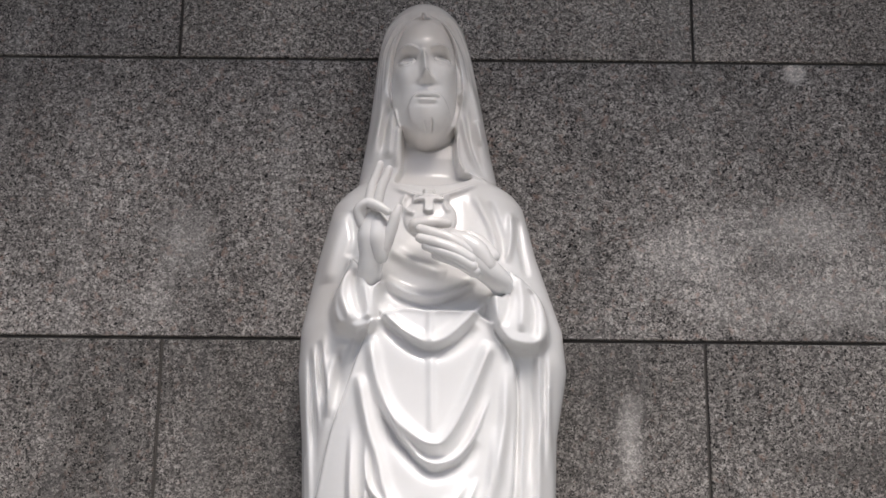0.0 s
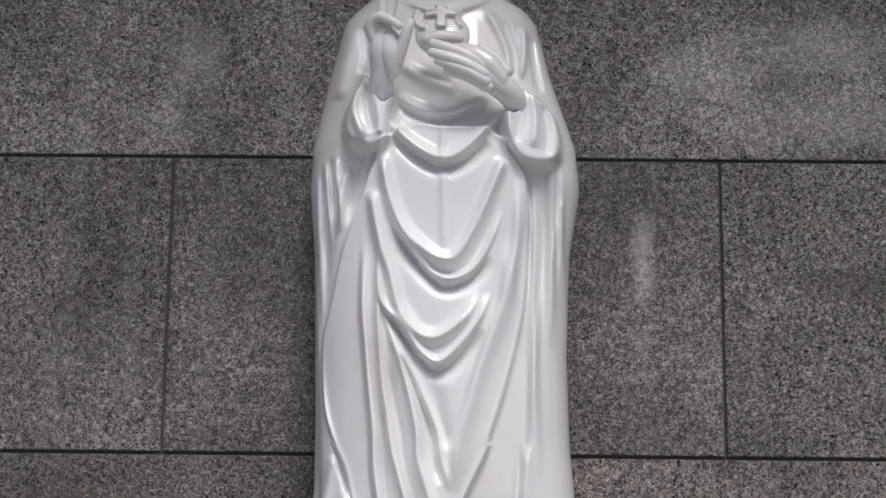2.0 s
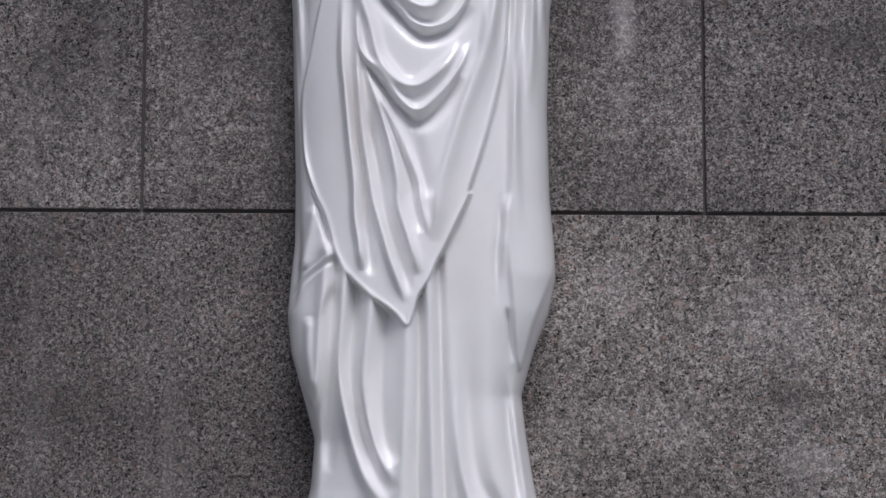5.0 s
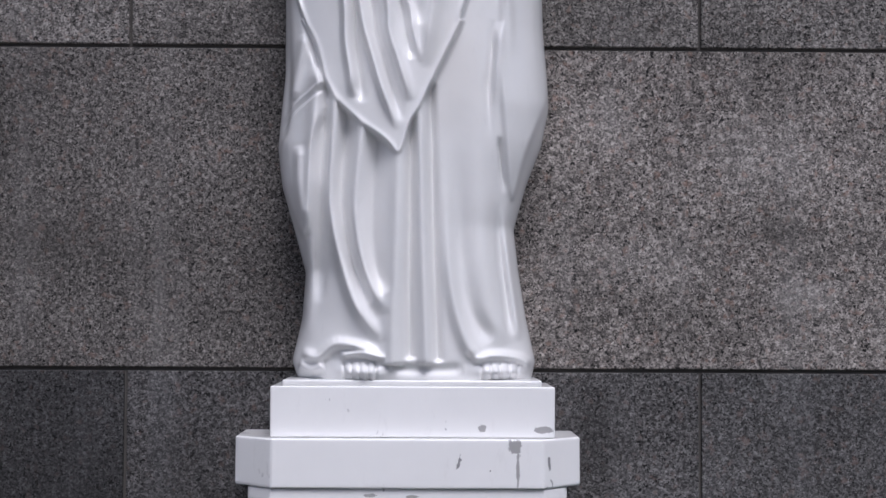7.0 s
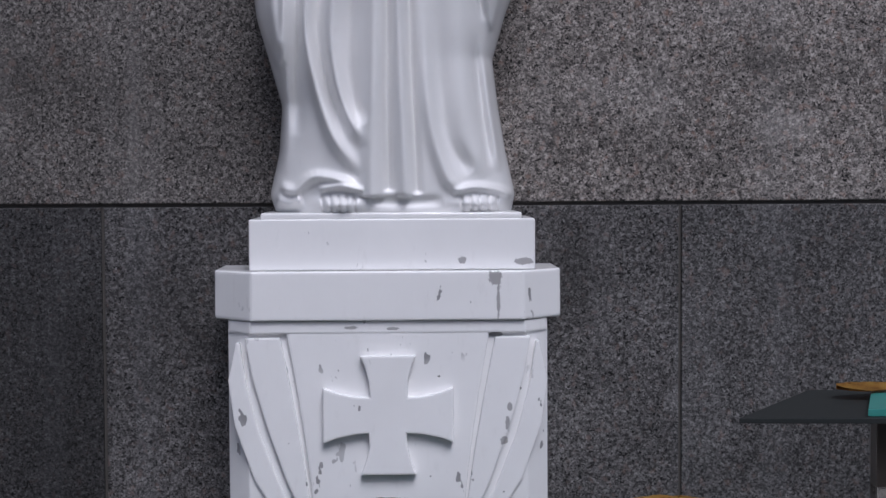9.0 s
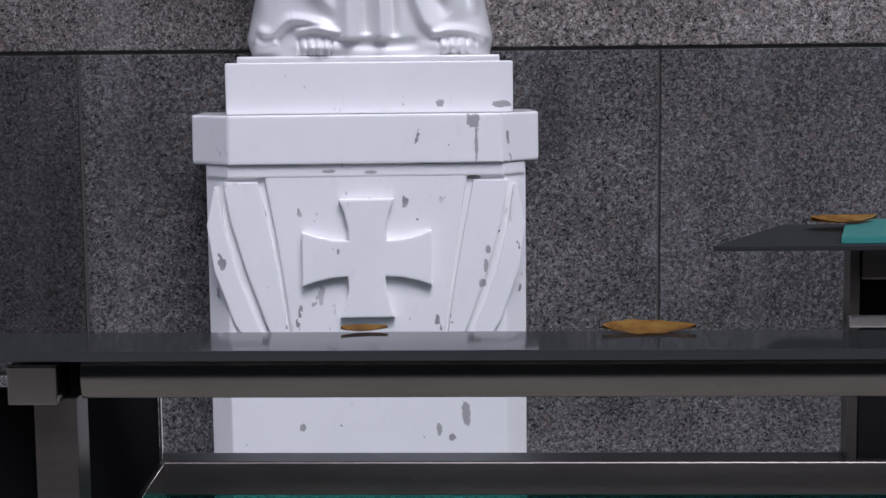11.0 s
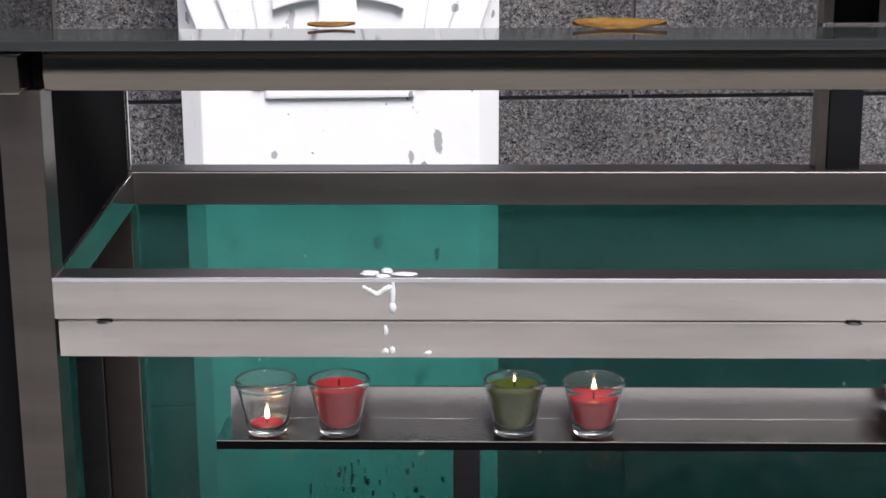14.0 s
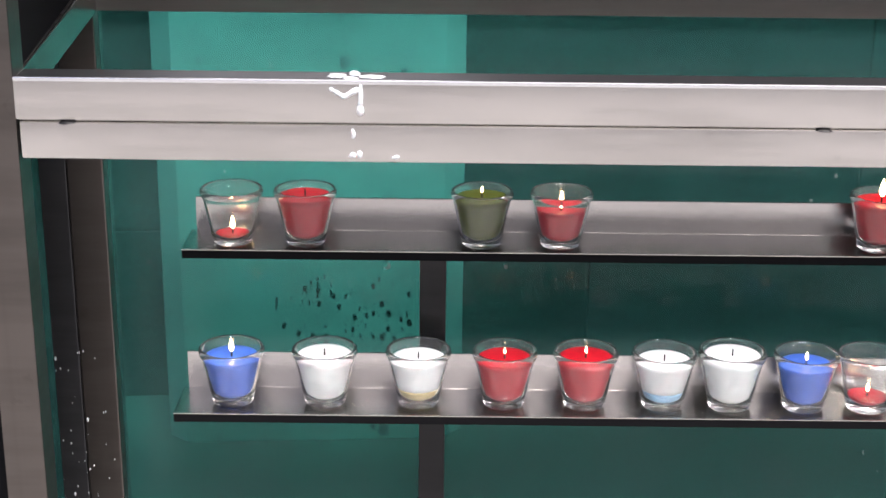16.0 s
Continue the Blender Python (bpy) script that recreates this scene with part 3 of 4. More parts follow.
    r.fold((-0.188, 2.261), (-0.179, 2.171), (-0.174, 2.106), w=0.006, h=0.008, ends=(0.3, 0.45))
    r.fold((-0.153, 2.235), (-0.156, 2.188), (-0.162, 2.132), w=0.008, h=0.012, ends=(0.3, 0.45))
    r.fold((-0.139, 2.249), (-0.144, 2.197), (-0.154, 2.145), w=0.009, h=-0.01, ends=(0.3, 0.45))
    r.fold((-0.132, 2.214), (-0.120, 2.249), (-0.111, 2.262), w=0.006, h=0.006, ends=(0.3, 0.45))
    r.fold((0.126, 2.237), (0.129, 2.130), (0.126, 2.027), w=0.004, h=-0.01, ends=(0.3, 0.45))
    r.fold((0.111, 2.216), (0.109, 2.130), (0.100, 2.061), (0.098, 2.018), w=0.008, h=0.01, ends=(0.3, 0.45))
    r.fold((0.137, 2.229), (0.139, 2.130), (0.135, 2.028), (0.134, 1.959), (0.136, 1.875), (0.140, 1.792), (0.137, 1.745), w=0.008, h=0.009, ends=(0.3, 0.45))
    r.fold((0.151, 2.225), (0.152, 2.130), (0.149, 2.028), (0.146, 1.917), w=0.008, h=-0.008, ends=(0.3, 0.45))
    r.fold((0.164, 2.285), (0.165, 2.194), (0.162, 2.028), (0.159, 1.959), w=0.008, h=0.01, ends=(0.3, 0.45))
    r.fold((0.180, 2.251), (0.180, 2.152), (0.178, 2.045), w=0.006, h=0.006, ends=(0.3, 0.45))
    r.fold((0.173, 2.259), (0.173, 2.151), (0.171, 2.045), w=0.005, h=-0.007, ends=(0.3, 0.45))
    r.fold((0.115, 1.823), (0.113, 1.765), (0.108, 1.708), (0.113, 1.635), w=0.006, h=-0.008, ends=(0.3, 0.45))
    r.fold((0.124, 1.819), (0.120, 1.757), (0.119, 1.692), w=0.007, h=0.008, ends=(0.3, 0.45))
    r.fold((0.124, 1.651), (0.128, 1.607), (0.134, 1.566), w=0.004, h=-0.007, ends=(0.3, 0.45))
    # cloak's turned-up end beside the hem
    r.fold((-0.129, 1.718), (-0.166, 1.695), (-0.186, 1.678), (-0.200, 1.659), w=0.003, h=-0.007, w2=0.012, ends=(0.15, 0.3))
    r.fold((-0.131, 1.727), (-0.166, 1.704), (-0.186, 1.688), (-0.199, 1.669), w=0.012, h=0.004, w2=0.003, ends=(0.15, 0.3))
    r.fold((-0.163, 1.801), (-0.171, 1.751), (-0.182, 1.702), w=0.008, h=0.007)
    r.fold((-0.187, 1.776), (-0.189, 1.726), (-0.194, 1.681), w=0.006, h=-0.005)
    # tail of the left sleeve and of the right sleeve
    r.layer((-0.199, 2.079), (-0.192, 1.910), (-0.185, 1.760), (-0.187, 1.669), (-0.201, 1.636), (-0.201, 1.587), (-0.182, 1.538), (-0.167, 1.504), (-0.154, 1.522), (-0.148, 1.636), (-0.130, 1.699), (-0.158, 1.793), (-0.184, 1.910), h=0.012, edge=0.006, lip=0.002)
    r.fold((-0.169, 1.636), (-0.170, 1.579), (-0.163, 1.522), w=0.008, h=0.008)
    r.layer((0.179, 2.185), (0.138, 1.997), (0.125, 1.787), (0.132, 1.663), (0.146, 1.560), (0.168, 1.630), (0.199, 1.705), (0.204, 1.754), (0.198, 1.964), h=0.007, edge=0.006, lip=0.003)
    # hem spreading on the feet
    r.fold((-0.169, 1.331), (-0.141, 1.324), (-0.109, 1.344), (-0.044, 1.330), w=0.007, h=0.012)
    r.fold((-0.109, 1.326), (-0.077, 1.329), (-0.038, 1.323), w=0.005, h=0.01)
    r.fold((0.085, 1.319), (0.118, 1.327), (0.158, 1.322), (0.178, 1.309), w=0.006, h=0.012)
    r.fold((-0.173, 1.313), (-0.153, 1.305), (-0.129, 1.312), w=0.008, h=0.01)
    r.fold((-0.036, 1.308), (0.021, 1.306), (0.077, 1.308), w=0.008, h=-0.004)
    r.blob(-0.076, 1.302, 0.03, 0.012, 0.017)
    r.blob(0.130, 1.303, 0.035, 0.012, 0.017)
    r.fold((-0.102, 1.318), (-0.099, 1.291), w=0.0026, h=-0.0035, ends=(0.2, 0.0))
    r.fold((0.100, 1.317), (0.103, 1.291), w=0.0026, h=-0.0035, ends=(0.2, 0.0))
    r.fold((-0.090, 1.318), (-0.087, 1.291), w=0.0026, h=-0.0035, ends=(0.2, 0.0))
    r.fold((0.114, 1.317), (0.116, 1.291), w=0.0026, h=-0.0035, ends=(0.2, 0.0))
    r.fold((-0.078, 1.318), (-0.076, 1.291), w=0.0026, h=-0.0035, ends=(0.2, 0.0))
    r.fold((0.127, 1.317), (0.129, 1.292), w=0.0026, h=-0.0035, ends=(0.2, 0.0))
    r.fold((-0.066, 1.318), (-0.065, 1.291), w=0.0026, h=-0.0035, ends=(0.2, 0.0))
    r.fold((0.141, 1.317), (0.142, 1.292), w=0.0026, h=-0.0035, ends=(0.2, 0.0))
    r.fold((-0.054, 1.318), (-0.054, 1.291), w=0.0026, h=-0.0035, ends=(0.2, 0.0))
    r.fold((0.155, 1.317), (0.155, 1.292), w=0.0026, h=-0.0035, ends=(0.2, 0.0))
    # shoulders, collar and chest
    r.fold((-0.070, 2.511), (-0.034, 2.492), (0.006, 2.488), (0.046, 2.504), (0.073, 2.522), w=0.004, h=0.006)
    r.fold((0.060, 2.502), (0.091, 2.436), (0.100, 2.389), w=0.008, h=0.007)
    r.fold((0.122, 2.479), (0.122, 2.427), (0.113, 2.380), w=0.006, h=0.009)
    r.fold((0.134, 2.474), (0.140, 2.417), (0.148, 2.362), w=0.006, h=-0.009)
    r.fold((0.087, 2.493), (0.107, 2.427), (0.109, 2.380), w=0.006, h=-0.007)
    r.fold((-0.146, 2.477), (-0.161, 2.406), (-0.171, 2.350), w=0.014, h=0.008)
    r.fold((-0.134, 2.477), (-0.126, 2.425), (-0.134, 2.387), w=0.007, h=-0.008)
    r.fold((-0.072, 2.397), (-0.030, 2.370), (0.021, 2.353), w=0.009, h=0.008)
    # sleeves with hanging cuffs
    r.layer((-0.128, 2.380), (-0.139, 2.350), (-0.156, 2.313), (-0.151, 2.277), (-0.133, 2.264), (-0.109, 2.257), (-0.090, 2.272), (-0.086, 2.314), (-0.081, 2.338), (-0.097, 2.332), (-0.111, 2.361), h=0.035, edge=0.006, lip=0.004)
    r.fold((-0.136, 2.359), (-0.140, 2.313), (-0.122, 2.268), w=0.007, h=0.008)
    r.fold((-0.122, 2.360), (-0.117, 2.314), (-0.105, 2.277), w=0.006, h=-0.009)
    r.fold((-0.106, 2.332), (-0.101, 2.296), (-0.099, 2.273), w=0.005, h=0.006)
    r.layer((0.117, 2.361), (0.144, 2.345), (0.170, 2.316), (0.178, 2.266), (0.160, 2.240), (0.121, 2.238), (0.101, 2.254), (0.089, 2.279), (0.088, 2.315), (0.105, 2.319), h=0.034, edge=0.006, lip=0.004)
    r.fold((0.131, 2.352), (0.136, 2.306), (0.133, 2.257), w=0.007, h=0.007)
    r.fold((0.148, 2.334), (0.156, 2.297), (0.153, 2.252), w=0.006, h=-0.008)
    r.fold((0.117, 2.334), (0.113, 2.297), (0.104, 2.265), w=0.006, h=-0.007)
    r.fold((0.100, 2.329), (0.096, 2.297), (0.103, 2.265), w=0.005, h=0.006)
    # heart with a small cross in front of the breast
    r.dome(-0.007, 2.449, 0.042, 0.038, 0.012, 2.0)
    r.layer((-0.018, 2.500), (-0.001, 2.500), (-0.001, 2.490), (0.013, 2.488), (0.016, 2.485), (0.013, 2.477), (-0.001, 2.476), (-0.002, 2.456), (-0.016, 2.456), (-0.017, 2.476), (-0.032, 2.476), (-0.035, 2.483), (-0.031, 2.488), (-0.018, 2.489), h=0.009, edge=0.0012)
    r.fold((-0.044, 2.494), (-0.050, 2.477), (-0.042, 2.459), (-0.030, 2.454), w=0.004, h=0.006)
    r.fold((0.021, 2.492), (0.015, 2.472), (0.024, 2.456), w=0.004, h=0.005)
    # neck set back between the locks
    r.layer((-0.053, 2.612), (-0.034, 2.597), (-0.022, 2.593), (-0.007, 2.591), (0.008, 2.595), (0.023, 2.606), (0.032, 2.616), (0.034, 2.564), (0.040, 2.542), (0.057, 2.533), (0.027, 2.519), (-0.009, 2.513), (-0.039, 2.516), (-0.063, 2.523), (-0.055, 2.547), h=-0.02, edge=0.003)
    # hair parted in the middle, falling in smooth locks
    r.layer((-0.023, 2.806), (-0.043, 2.799), (-0.062, 2.787), (-0.072, 2.763), (-0.076, 2.723), (-0.077, 2.687), (-0.073, 2.657), (-0.065, 2.644), (-0.053, 2.605), (-0.025, 2.585), (-0.007, 2.582), (0.014, 2.593), (0.029, 2.609), (0.038, 2.642), (0.043, 2.675), (0.041, 2.714), (0.031, 2.754), (0.016, 2.784), (-0.003, 2.799), h=-0.006, edge=0.0022)
    r.fold((-0.022, 2.816), (-0.022, 2.807), (-0.023, 2.800), w=0.003, h=-0.004, ends=(0.25, 0.25))
    r.fold((-0.026, 2.801), (-0.046, 2.793), (-0.064, 2.775), (-0.073, 2.746), w=0.0045, h=0.005, ends=(0.25, 0.25))
    r.fold((-0.017, 2.801), (0.008, 2.793), (0.027, 2.772), (0.038, 2.741), w=0.0045, h=0.005, ends=(0.25, 0.25))
    r.fold((-0.031, 2.811), (-0.056, 2.798), (-0.077, 2.770), (-0.085, 2.729), w=0.005, h=-0.003, ends=(0.25, 0.25))
    r.fold((-0.012, 2.811), (0.016, 2.801), (0.041, 2.768), (0.053, 2.724), w=0.005, h=-0.003, ends=(0.25, 0.25))
    r.fold((-0.080, 2.720), (-0.086, 2.680), (-0.091, 2.637), (-0.098, 2.598), (-0.105, 2.563), w=0.007, h=0.006, ends=(0.25, 0.25))
    r.fold((-0.073, 2.673), (-0.079, 2.641), (-0.084, 2.605), (-0.087, 2.569), w=0.006, h=-0.006, ends=(0.25, 0.25))
    r.fold((-0.070, 2.651), (-0.072, 2.615), (-0.075, 2.582), (-0.077, 2.563), w=0.007, h=0.007, ends=(0.25, 0.25))
    r.fold((-0.059, 2.621), (-0.061, 2.586), (-0.064, 2.547), w=0.006, h=0.006, ends=(0.25, 0.25))
    r.fold((0.053, 2.721), (0.063, 2.681), (0.073, 2.636), (0.079, 2.597), (0.087, 2.558), w=0.007, h=0.006, ends=(0.25, 0.25))
    r.fold((0.046, 2.684), (0.054, 2.635), (0.057, 2.606), (0.070, 2.565), (0.084, 2.536), w=0.006, h=-0.007, ends=(0.25, 0.25))
    r.fold((0.043, 2.648), (0.049, 2.609), (0.057, 2.577), (0.069, 2.549), w=0.006, h=0.008, ends=(0.25, 0.25))
    r.fold((0.034, 2.609), (0.034, 2.583), (0.039, 2.555), (0.048, 2.542), w=0.004, h=0.007, ends=(0.25, 0.25))
    r.fold((0.066, 2.639), (0.072, 2.610), (0.075, 2.594), w=0.005, h=0.006, ends=(0.25, 0.25))
    r.fold((0.048, 2.542), (0.066, 2.536), (0.087, 2.528), w=0.004, h=0.005, ends=(0.25, 0.25))
    r.fold((-0.025, 2.811), (-0.052, 2.800), (-0.079, 2.766), (-0.086, 2.720), (-0.086, 2.657), w=0.0022, h=-0.0026, ends=(0.2, 0.3))
    r.fold((-0.020, 2.811), (0.013, 2.800), (0.040, 2.764), (0.051, 2.721), (0.060, 2.658), w=0.0022, h=-0.0026, ends=(0.2, 0.3))
    r.fold((-0.026, 2.813), (-0.058, 2.802), (-0.083, 2.768), (-0.091, 2.719), (-0.092, 2.657), w=0.0022, h=-0.0026, ends=(0.2, 0.3))
    r.fold((-0.019, 2.813), (0.018, 2.803), (0.044, 2.764), (0.055, 2.721), (0.064, 2.658), w=0.0022, h=-0.0026, ends=(0.2, 0.3))
    r.fold((-0.027, 2.815), (-0.064, 2.804), (-0.088, 2.770), (-0.095, 2.719), (-0.098, 2.657), w=0.0022, h=-0.0026, ends=(0.2, 0.3))
    r.fold((-0.018, 2.815), (0.022, 2.806), (0.047, 2.764), (0.059, 2.721), (0.069, 2.658), w=0.0022, h=-0.0026, ends=(0.2, 0.3))
    r.fold((-0.029, 2.817), (-0.069, 2.806), (-0.092, 2.771), (-0.100, 2.719), (-0.105, 2.657), w=0.0022, h=-0.0026, ends=(0.2, 0.3))
    r.fold((-0.016, 2.817), (0.027, 2.808), (0.051, 2.764), (0.062, 2.721), (0.074, 2.659), w=0.0022, h=-0.0026, ends=(0.2, 0.3))
    # face
    r.dome(-0.019, 2.694, 0.054, 0.108, 0.021, 2.3)
    r.fold((-0.021, 2.740), (-0.019, 2.717), (-0.016, 2.689), w=0.0055, h=0.012, ends=(0.45, 0))
    r.blob(-0.015, 2.687, 0.0075, 0.0065, 0.007)
    r.blob(-0.025, 2.682, 0.005, 0.005, 0.0035)
    r.blob(-0.006, 2.683, 0.005, 0.005, 0.0035)
    r.blob(-0.015, 2.677, 0.016, 0.004, -0.003)
    r.blob(-0.045, 2.726, 0.02, 0.012, -0.0125)
    r.blob(0.009, 2.730, 0.02, 0.012, -0.0125)
    r.fold((-0.063, 2.739), (-0.047, 2.744), (-0.025, 2.733), w=0.003, h=0.005, ends=(0.3, 0.3))
    r.fold((-0.010, 2.738), (0.008, 2.746), (0.025, 2.743), w=0.003, h=0.005, ends=(0.3, 0.3))
    r.dome(-0.048, 2.721, 0.0145, 0.0075, 0.0058, 2.0)
    r.dome(0.010, 2.723, 0.0145, 0.0075, 0.0058, 2.0)
    r.fold((-0.061, 2.721), (-0.048, 2.729), (-0.032, 2.721), w=0.0016, h=0.0036, ends=(0.2, 0.2))
    r.fold((-0.004, 2.723), (0.011, 2.732), (0.024, 2.725), w=0.0016, h=0.0036, ends=(0.2, 0.2))
    r.fold((-0.061, 2.726), (-0.048, 2.734), (-0.031, 2.724), w=0.0016, h=-0.004, ends=(0.2, 0.2))
    r.fold((-0.005, 2.726), (0.011, 2.736), (0.025, 2.729), w=0.0016, h=-0.004, ends=(0.2, 0.2))
    r.fold((-0.059, 2.715), (-0.047, 2.711), (-0.034, 2.716), w=0.002, h=0.0018, ends=(0.3, 0.3))
    r.fold((-0.002, 2.717), (0.011, 2.713), (0.023, 2.718), w=0.002, h=0.0018, ends=(0.3, 0.3))
    r.blob(-0.057, 2.697, 0.015, 0.018, 0.004)
    r.blob(0.023, 2.700, 0.015, 0.018, 0.004)
    r.blob(-0.066, 2.670, 0.012, 0.02, -0.004)
    r.blob(0.034, 2.675, 0.012, 0.02, -0.004)
    # moustache, lips and short forked beard
    r.layer((-0.046, 2.638), (-0.035, 2.657), (-0.014, 2.662), (0.010, 2.658), (0.022, 2.638), (0.022, 2.622), (0.011, 2.601), (-0.007, 2.591), (-0.024, 2.596), (-0.040, 2.613), h=0.006, edge=0.0022)
    r.blob(-0.011, 2.622, 0.022, 0.03, 0.006)
    r.blob(-0.013, 2.640, 0.013, 0.004, -0.0035)
    r.fold((-0.036, 2.651), (-0.023, 2.652), (-0.012, 2.651), (-0.001, 2.652), (0.008, 2.651), w=0.0014, h=-0.0032, ends=(0.2, 0.2))
    r.fold((-0.030, 2.646), (-0.014, 2.643), (0.005, 2.646), w=0.0026, h=0.0018, ends=(0.3, 0.3))
    r.fold((-0.007, 2.617), (-0.006, 2.609), (-0.007, 2.598), w=0.002, h=-0.003, ends=(0.4, 0.1))
    r.fold((-0.019, 2.612), (-0.017, 2.606), (-0.014, 2.597), w=0.0016, h=-0.0012, ends=(0.3, 0.2))
    # ears half covered by hair
    r.blob(-0.077, 2.666, 0.006, 0.011, 0.01)
    r.blob(0.043, 2.673, 0.006, 0.011, 0.01)


def statue_mesh():
    z = np.linspace(1.284, 2.858, 900)
    s = np.linspace(-1, 1, 480)
    L, R = smooth1(curve(LEFT, z), 12), smooth1(curve(RIGHT, z), 12)
    mid, half = (L + R) / 2, (R - L) / 2
    D = smooth1(curve(DEPTH, z), 40)
    S, Z = np.meshgrid(s, z)
    X = mid[:, None] + half[:, None] * np.sin(S * math.pi / 2)
    r = Relief(X, Z)
    drapery(r)
    r.H = r.H * np.interp(Z, (2.5, 2.57, 2.61), (1.2, 1.3, 1.85))
    c = np.cos(S * math.pi / 2)
    Y = -0.035 - D[:, None] * c ** 0.7 - r.H * np.clip(c * 2.2, 0, 1) ** 0.8
    n, m = X.shape
    front = np.stack((X, Y, Z), -1).reshape(-1, 3)
    i, j = np.meshgrid(np.arange(n - 1), np.arange(m - 1), indexing="ij")
    a = (i * m + j).ravel()
    quads = np.stack((a, a + 1, a + m + 1, a + m), -1)
    e = np.arange(n - 1) * m
    rear = np.stack((e, e + m, e + 2 * m - 1, e + m - 1), -1)
    me = bpy.data.meshes.new("statue")
    me.from_pydata(front.tolist(), [], np.concatenate((quads, rear)).tolist())
    bm = bmesh.new()
    bm.from_mesh(me)
    bm.verts.ensure_lookup_table()
    for row in (0, n - 1):
        loop = [bm.verts[row * m + k] for k in range(m)]
        bm.faces.new(loop if row else loop[::-1])
    limb(bm, ((-0.103, -0.165, 2.33), (-0.099, -0.213, 2.352), (-0.096, -0.228, 2.375), (-0.097, -0.238, 2.403), (-0.093, -0.243, 2.427)), (0.018, 0.019, 0.0185, 0.021, 0.016))
    limb(bm, ((-0.081, -0.238, 2.371), (-0.085, -0.246, 2.396), (-0.085, -0.246, 2.419), (-0.086, -0.246, 2.431)), (0.012, 0.017, 0.017, 0.01))
    limb(bm, ((-0.101, -0.246, 2.437), (-0.097, -0.250, 2.473), (-0.090, -0.253, 2.495), (-0.084, -0.256, 2.513)), (0.0085, 0.008, 0.0072, 0.006))
    limb(bm, ((-0.089, -0.250, 2.441), (-0.083, -0.255, 2.471), (-0.076, -0.258, 2.489), (-0.070, -0.260, 2.504)), (0.0085, 0.008, 0.0072, 0.006))
    limb(bm, ((-0.110, -0.244, 2.420), (-0.115, -0.252, 2.440), (-0.101, -0.262, 2.449), (-0.082, -0.266, 2.440)), (0.009, 0.009, 0.008, 0.007))
    limb(bm, ((-0.108, -0.246, 2.431), (-0.105, -0.256, 2.448), (-0.088, -0.268, 2.443), (-0.071, -0.270, 2.432)), (0.0085, 0.0085, 0.0075, 0.006))
    limb(bm, ((-0.076, -0.244, 2.383), (-0.066, -0.255, 2.407), (-0.059, -0.262, 2.427), (-0.054, -0.264, 2.440)), (0.011, 0.0095, 0.008, 0.006))
    limb(bm, ((0.118, -0.165, 2.33), (0.099, -0.220, 2.339), (0.074, -0.240, 2.356), (0.051, -0.248, 2.374)), (0.019, 0.019, 0.021, 0.02))
    limb(bm, ((0.081, -0.246, 2.356), (0.064, -0.252, 2.377), (0.047, -0.252, 2.390), (0.029, -0.250, 2.400)), (0.014, 0.018, 0.016, 0.012))
    limb(bm, ((0.057, -0.258, 2.373), (0.029, -0.262, 2.390), (0.003, -0.262, 2.400), (-0.021, -0.258, 2.409)), (0.0105, 0.0095, 0.0088, 0.0075))
    limb(bm, ((0.055, -0.260, 2.361), (0.029, -0.266, 2.375), (0.005, -0.266, 2.384), (-0.021, -0.262, 2.393)), (0.0105, 0.0098, 0.009, 0.0075))
    limb(bm, ((0.057, -0.258, 2.351), (0.034, -0.264, 2.363), (0.011, -0.264, 2.372), (-0.012, -0.260, 2.381)), (0.0105, 0.0095, 0.0085, 0.0072))
    limb(bm, ((0.062, -0.252, 2.344), (0.042, -0.258, 2.354), (0.021, -0.258, 2.362), (0.002, -0.255, 2.368)), (0.01, 0.009, 0.008, 0.0065))
    limb(bm, ((0.090, -0.240, 2.372), (0.072, -0.244, 2.393), (0.051, -0.245, 2.405)), (0.011, 0.009, 0.0075))
    limb(bm, ((-0.028, -0.235, 2.421), (-0.006, -0.240, 2.425), (0.020, -0.238, 2.424)), (0.012, 0.011, 0.007))
    box(-0.19, 0.188, -0.172, -0.015, 1.2815, 1.291, 0.003, 2, bm)
    return bm


statue = tagged(part("statue", statue_mesh(), STATUE_PAINT, smooth=True), "glossy white painted statue of a robed figure on a pedestal", "statue")


# ---- pedestal ----
def octagon(hw, front, ch, z, back=-0.012):
    """The outline of a block whose two front corners are cut off."""
    return [(-hw, back, z), (-hw, front + ch, z), (-hw + ch, front, z), (hw - ch, front, z), (hw, front + ch, z), (hw, back, z)]


PX = -0.007
pedestal = thing("pedestal", "white painted pedestal with a raised cross and chipped paint", "pedestal", (PX, 0, 0))
part("upper_block", box(-0.2, 0.214, -0.176, -0.012, 1.208, 1.282, 0.004, 3), PEDESTAL_PAINT, pedestal)
part("ledge", prism(octagon(0.254, -0.196, 0.058, 1.136), (0, 0, 0.0715), 0.005, 3), PEDESTAL_PAINT, pedestal)
part("shaft", prism(octagon(0.234, -0.182, 0.032, 0.0), (0, 0, 1.135), 0.003), PEDESTAL_PAINT, pedestal)


def bar_outline(width_top, width_bottom, z0, z1, y, n=8, bow=0.0):
    left = [(-(width_bottom + (width_top - width_bottom) * (k / n) ** (1 + bow)), y, z0 + (z1 - z0) * k / n) for k in range(n + 1)]
    return left + [(-x, a, b) for x, a, b in reversed(left)]


part("panel", prism(bar_outline(0.147, 0.108, 0.832, 1.122, -0.178, 10, 0.4), (0, -0.011, 0), 0.004), PEDESTAL_PAINT, pedestal)


def mirrored(points, y):
    return [[(x, y, z) for x, z in points], [(-x, y, z) for x, z in reversed(points)]]


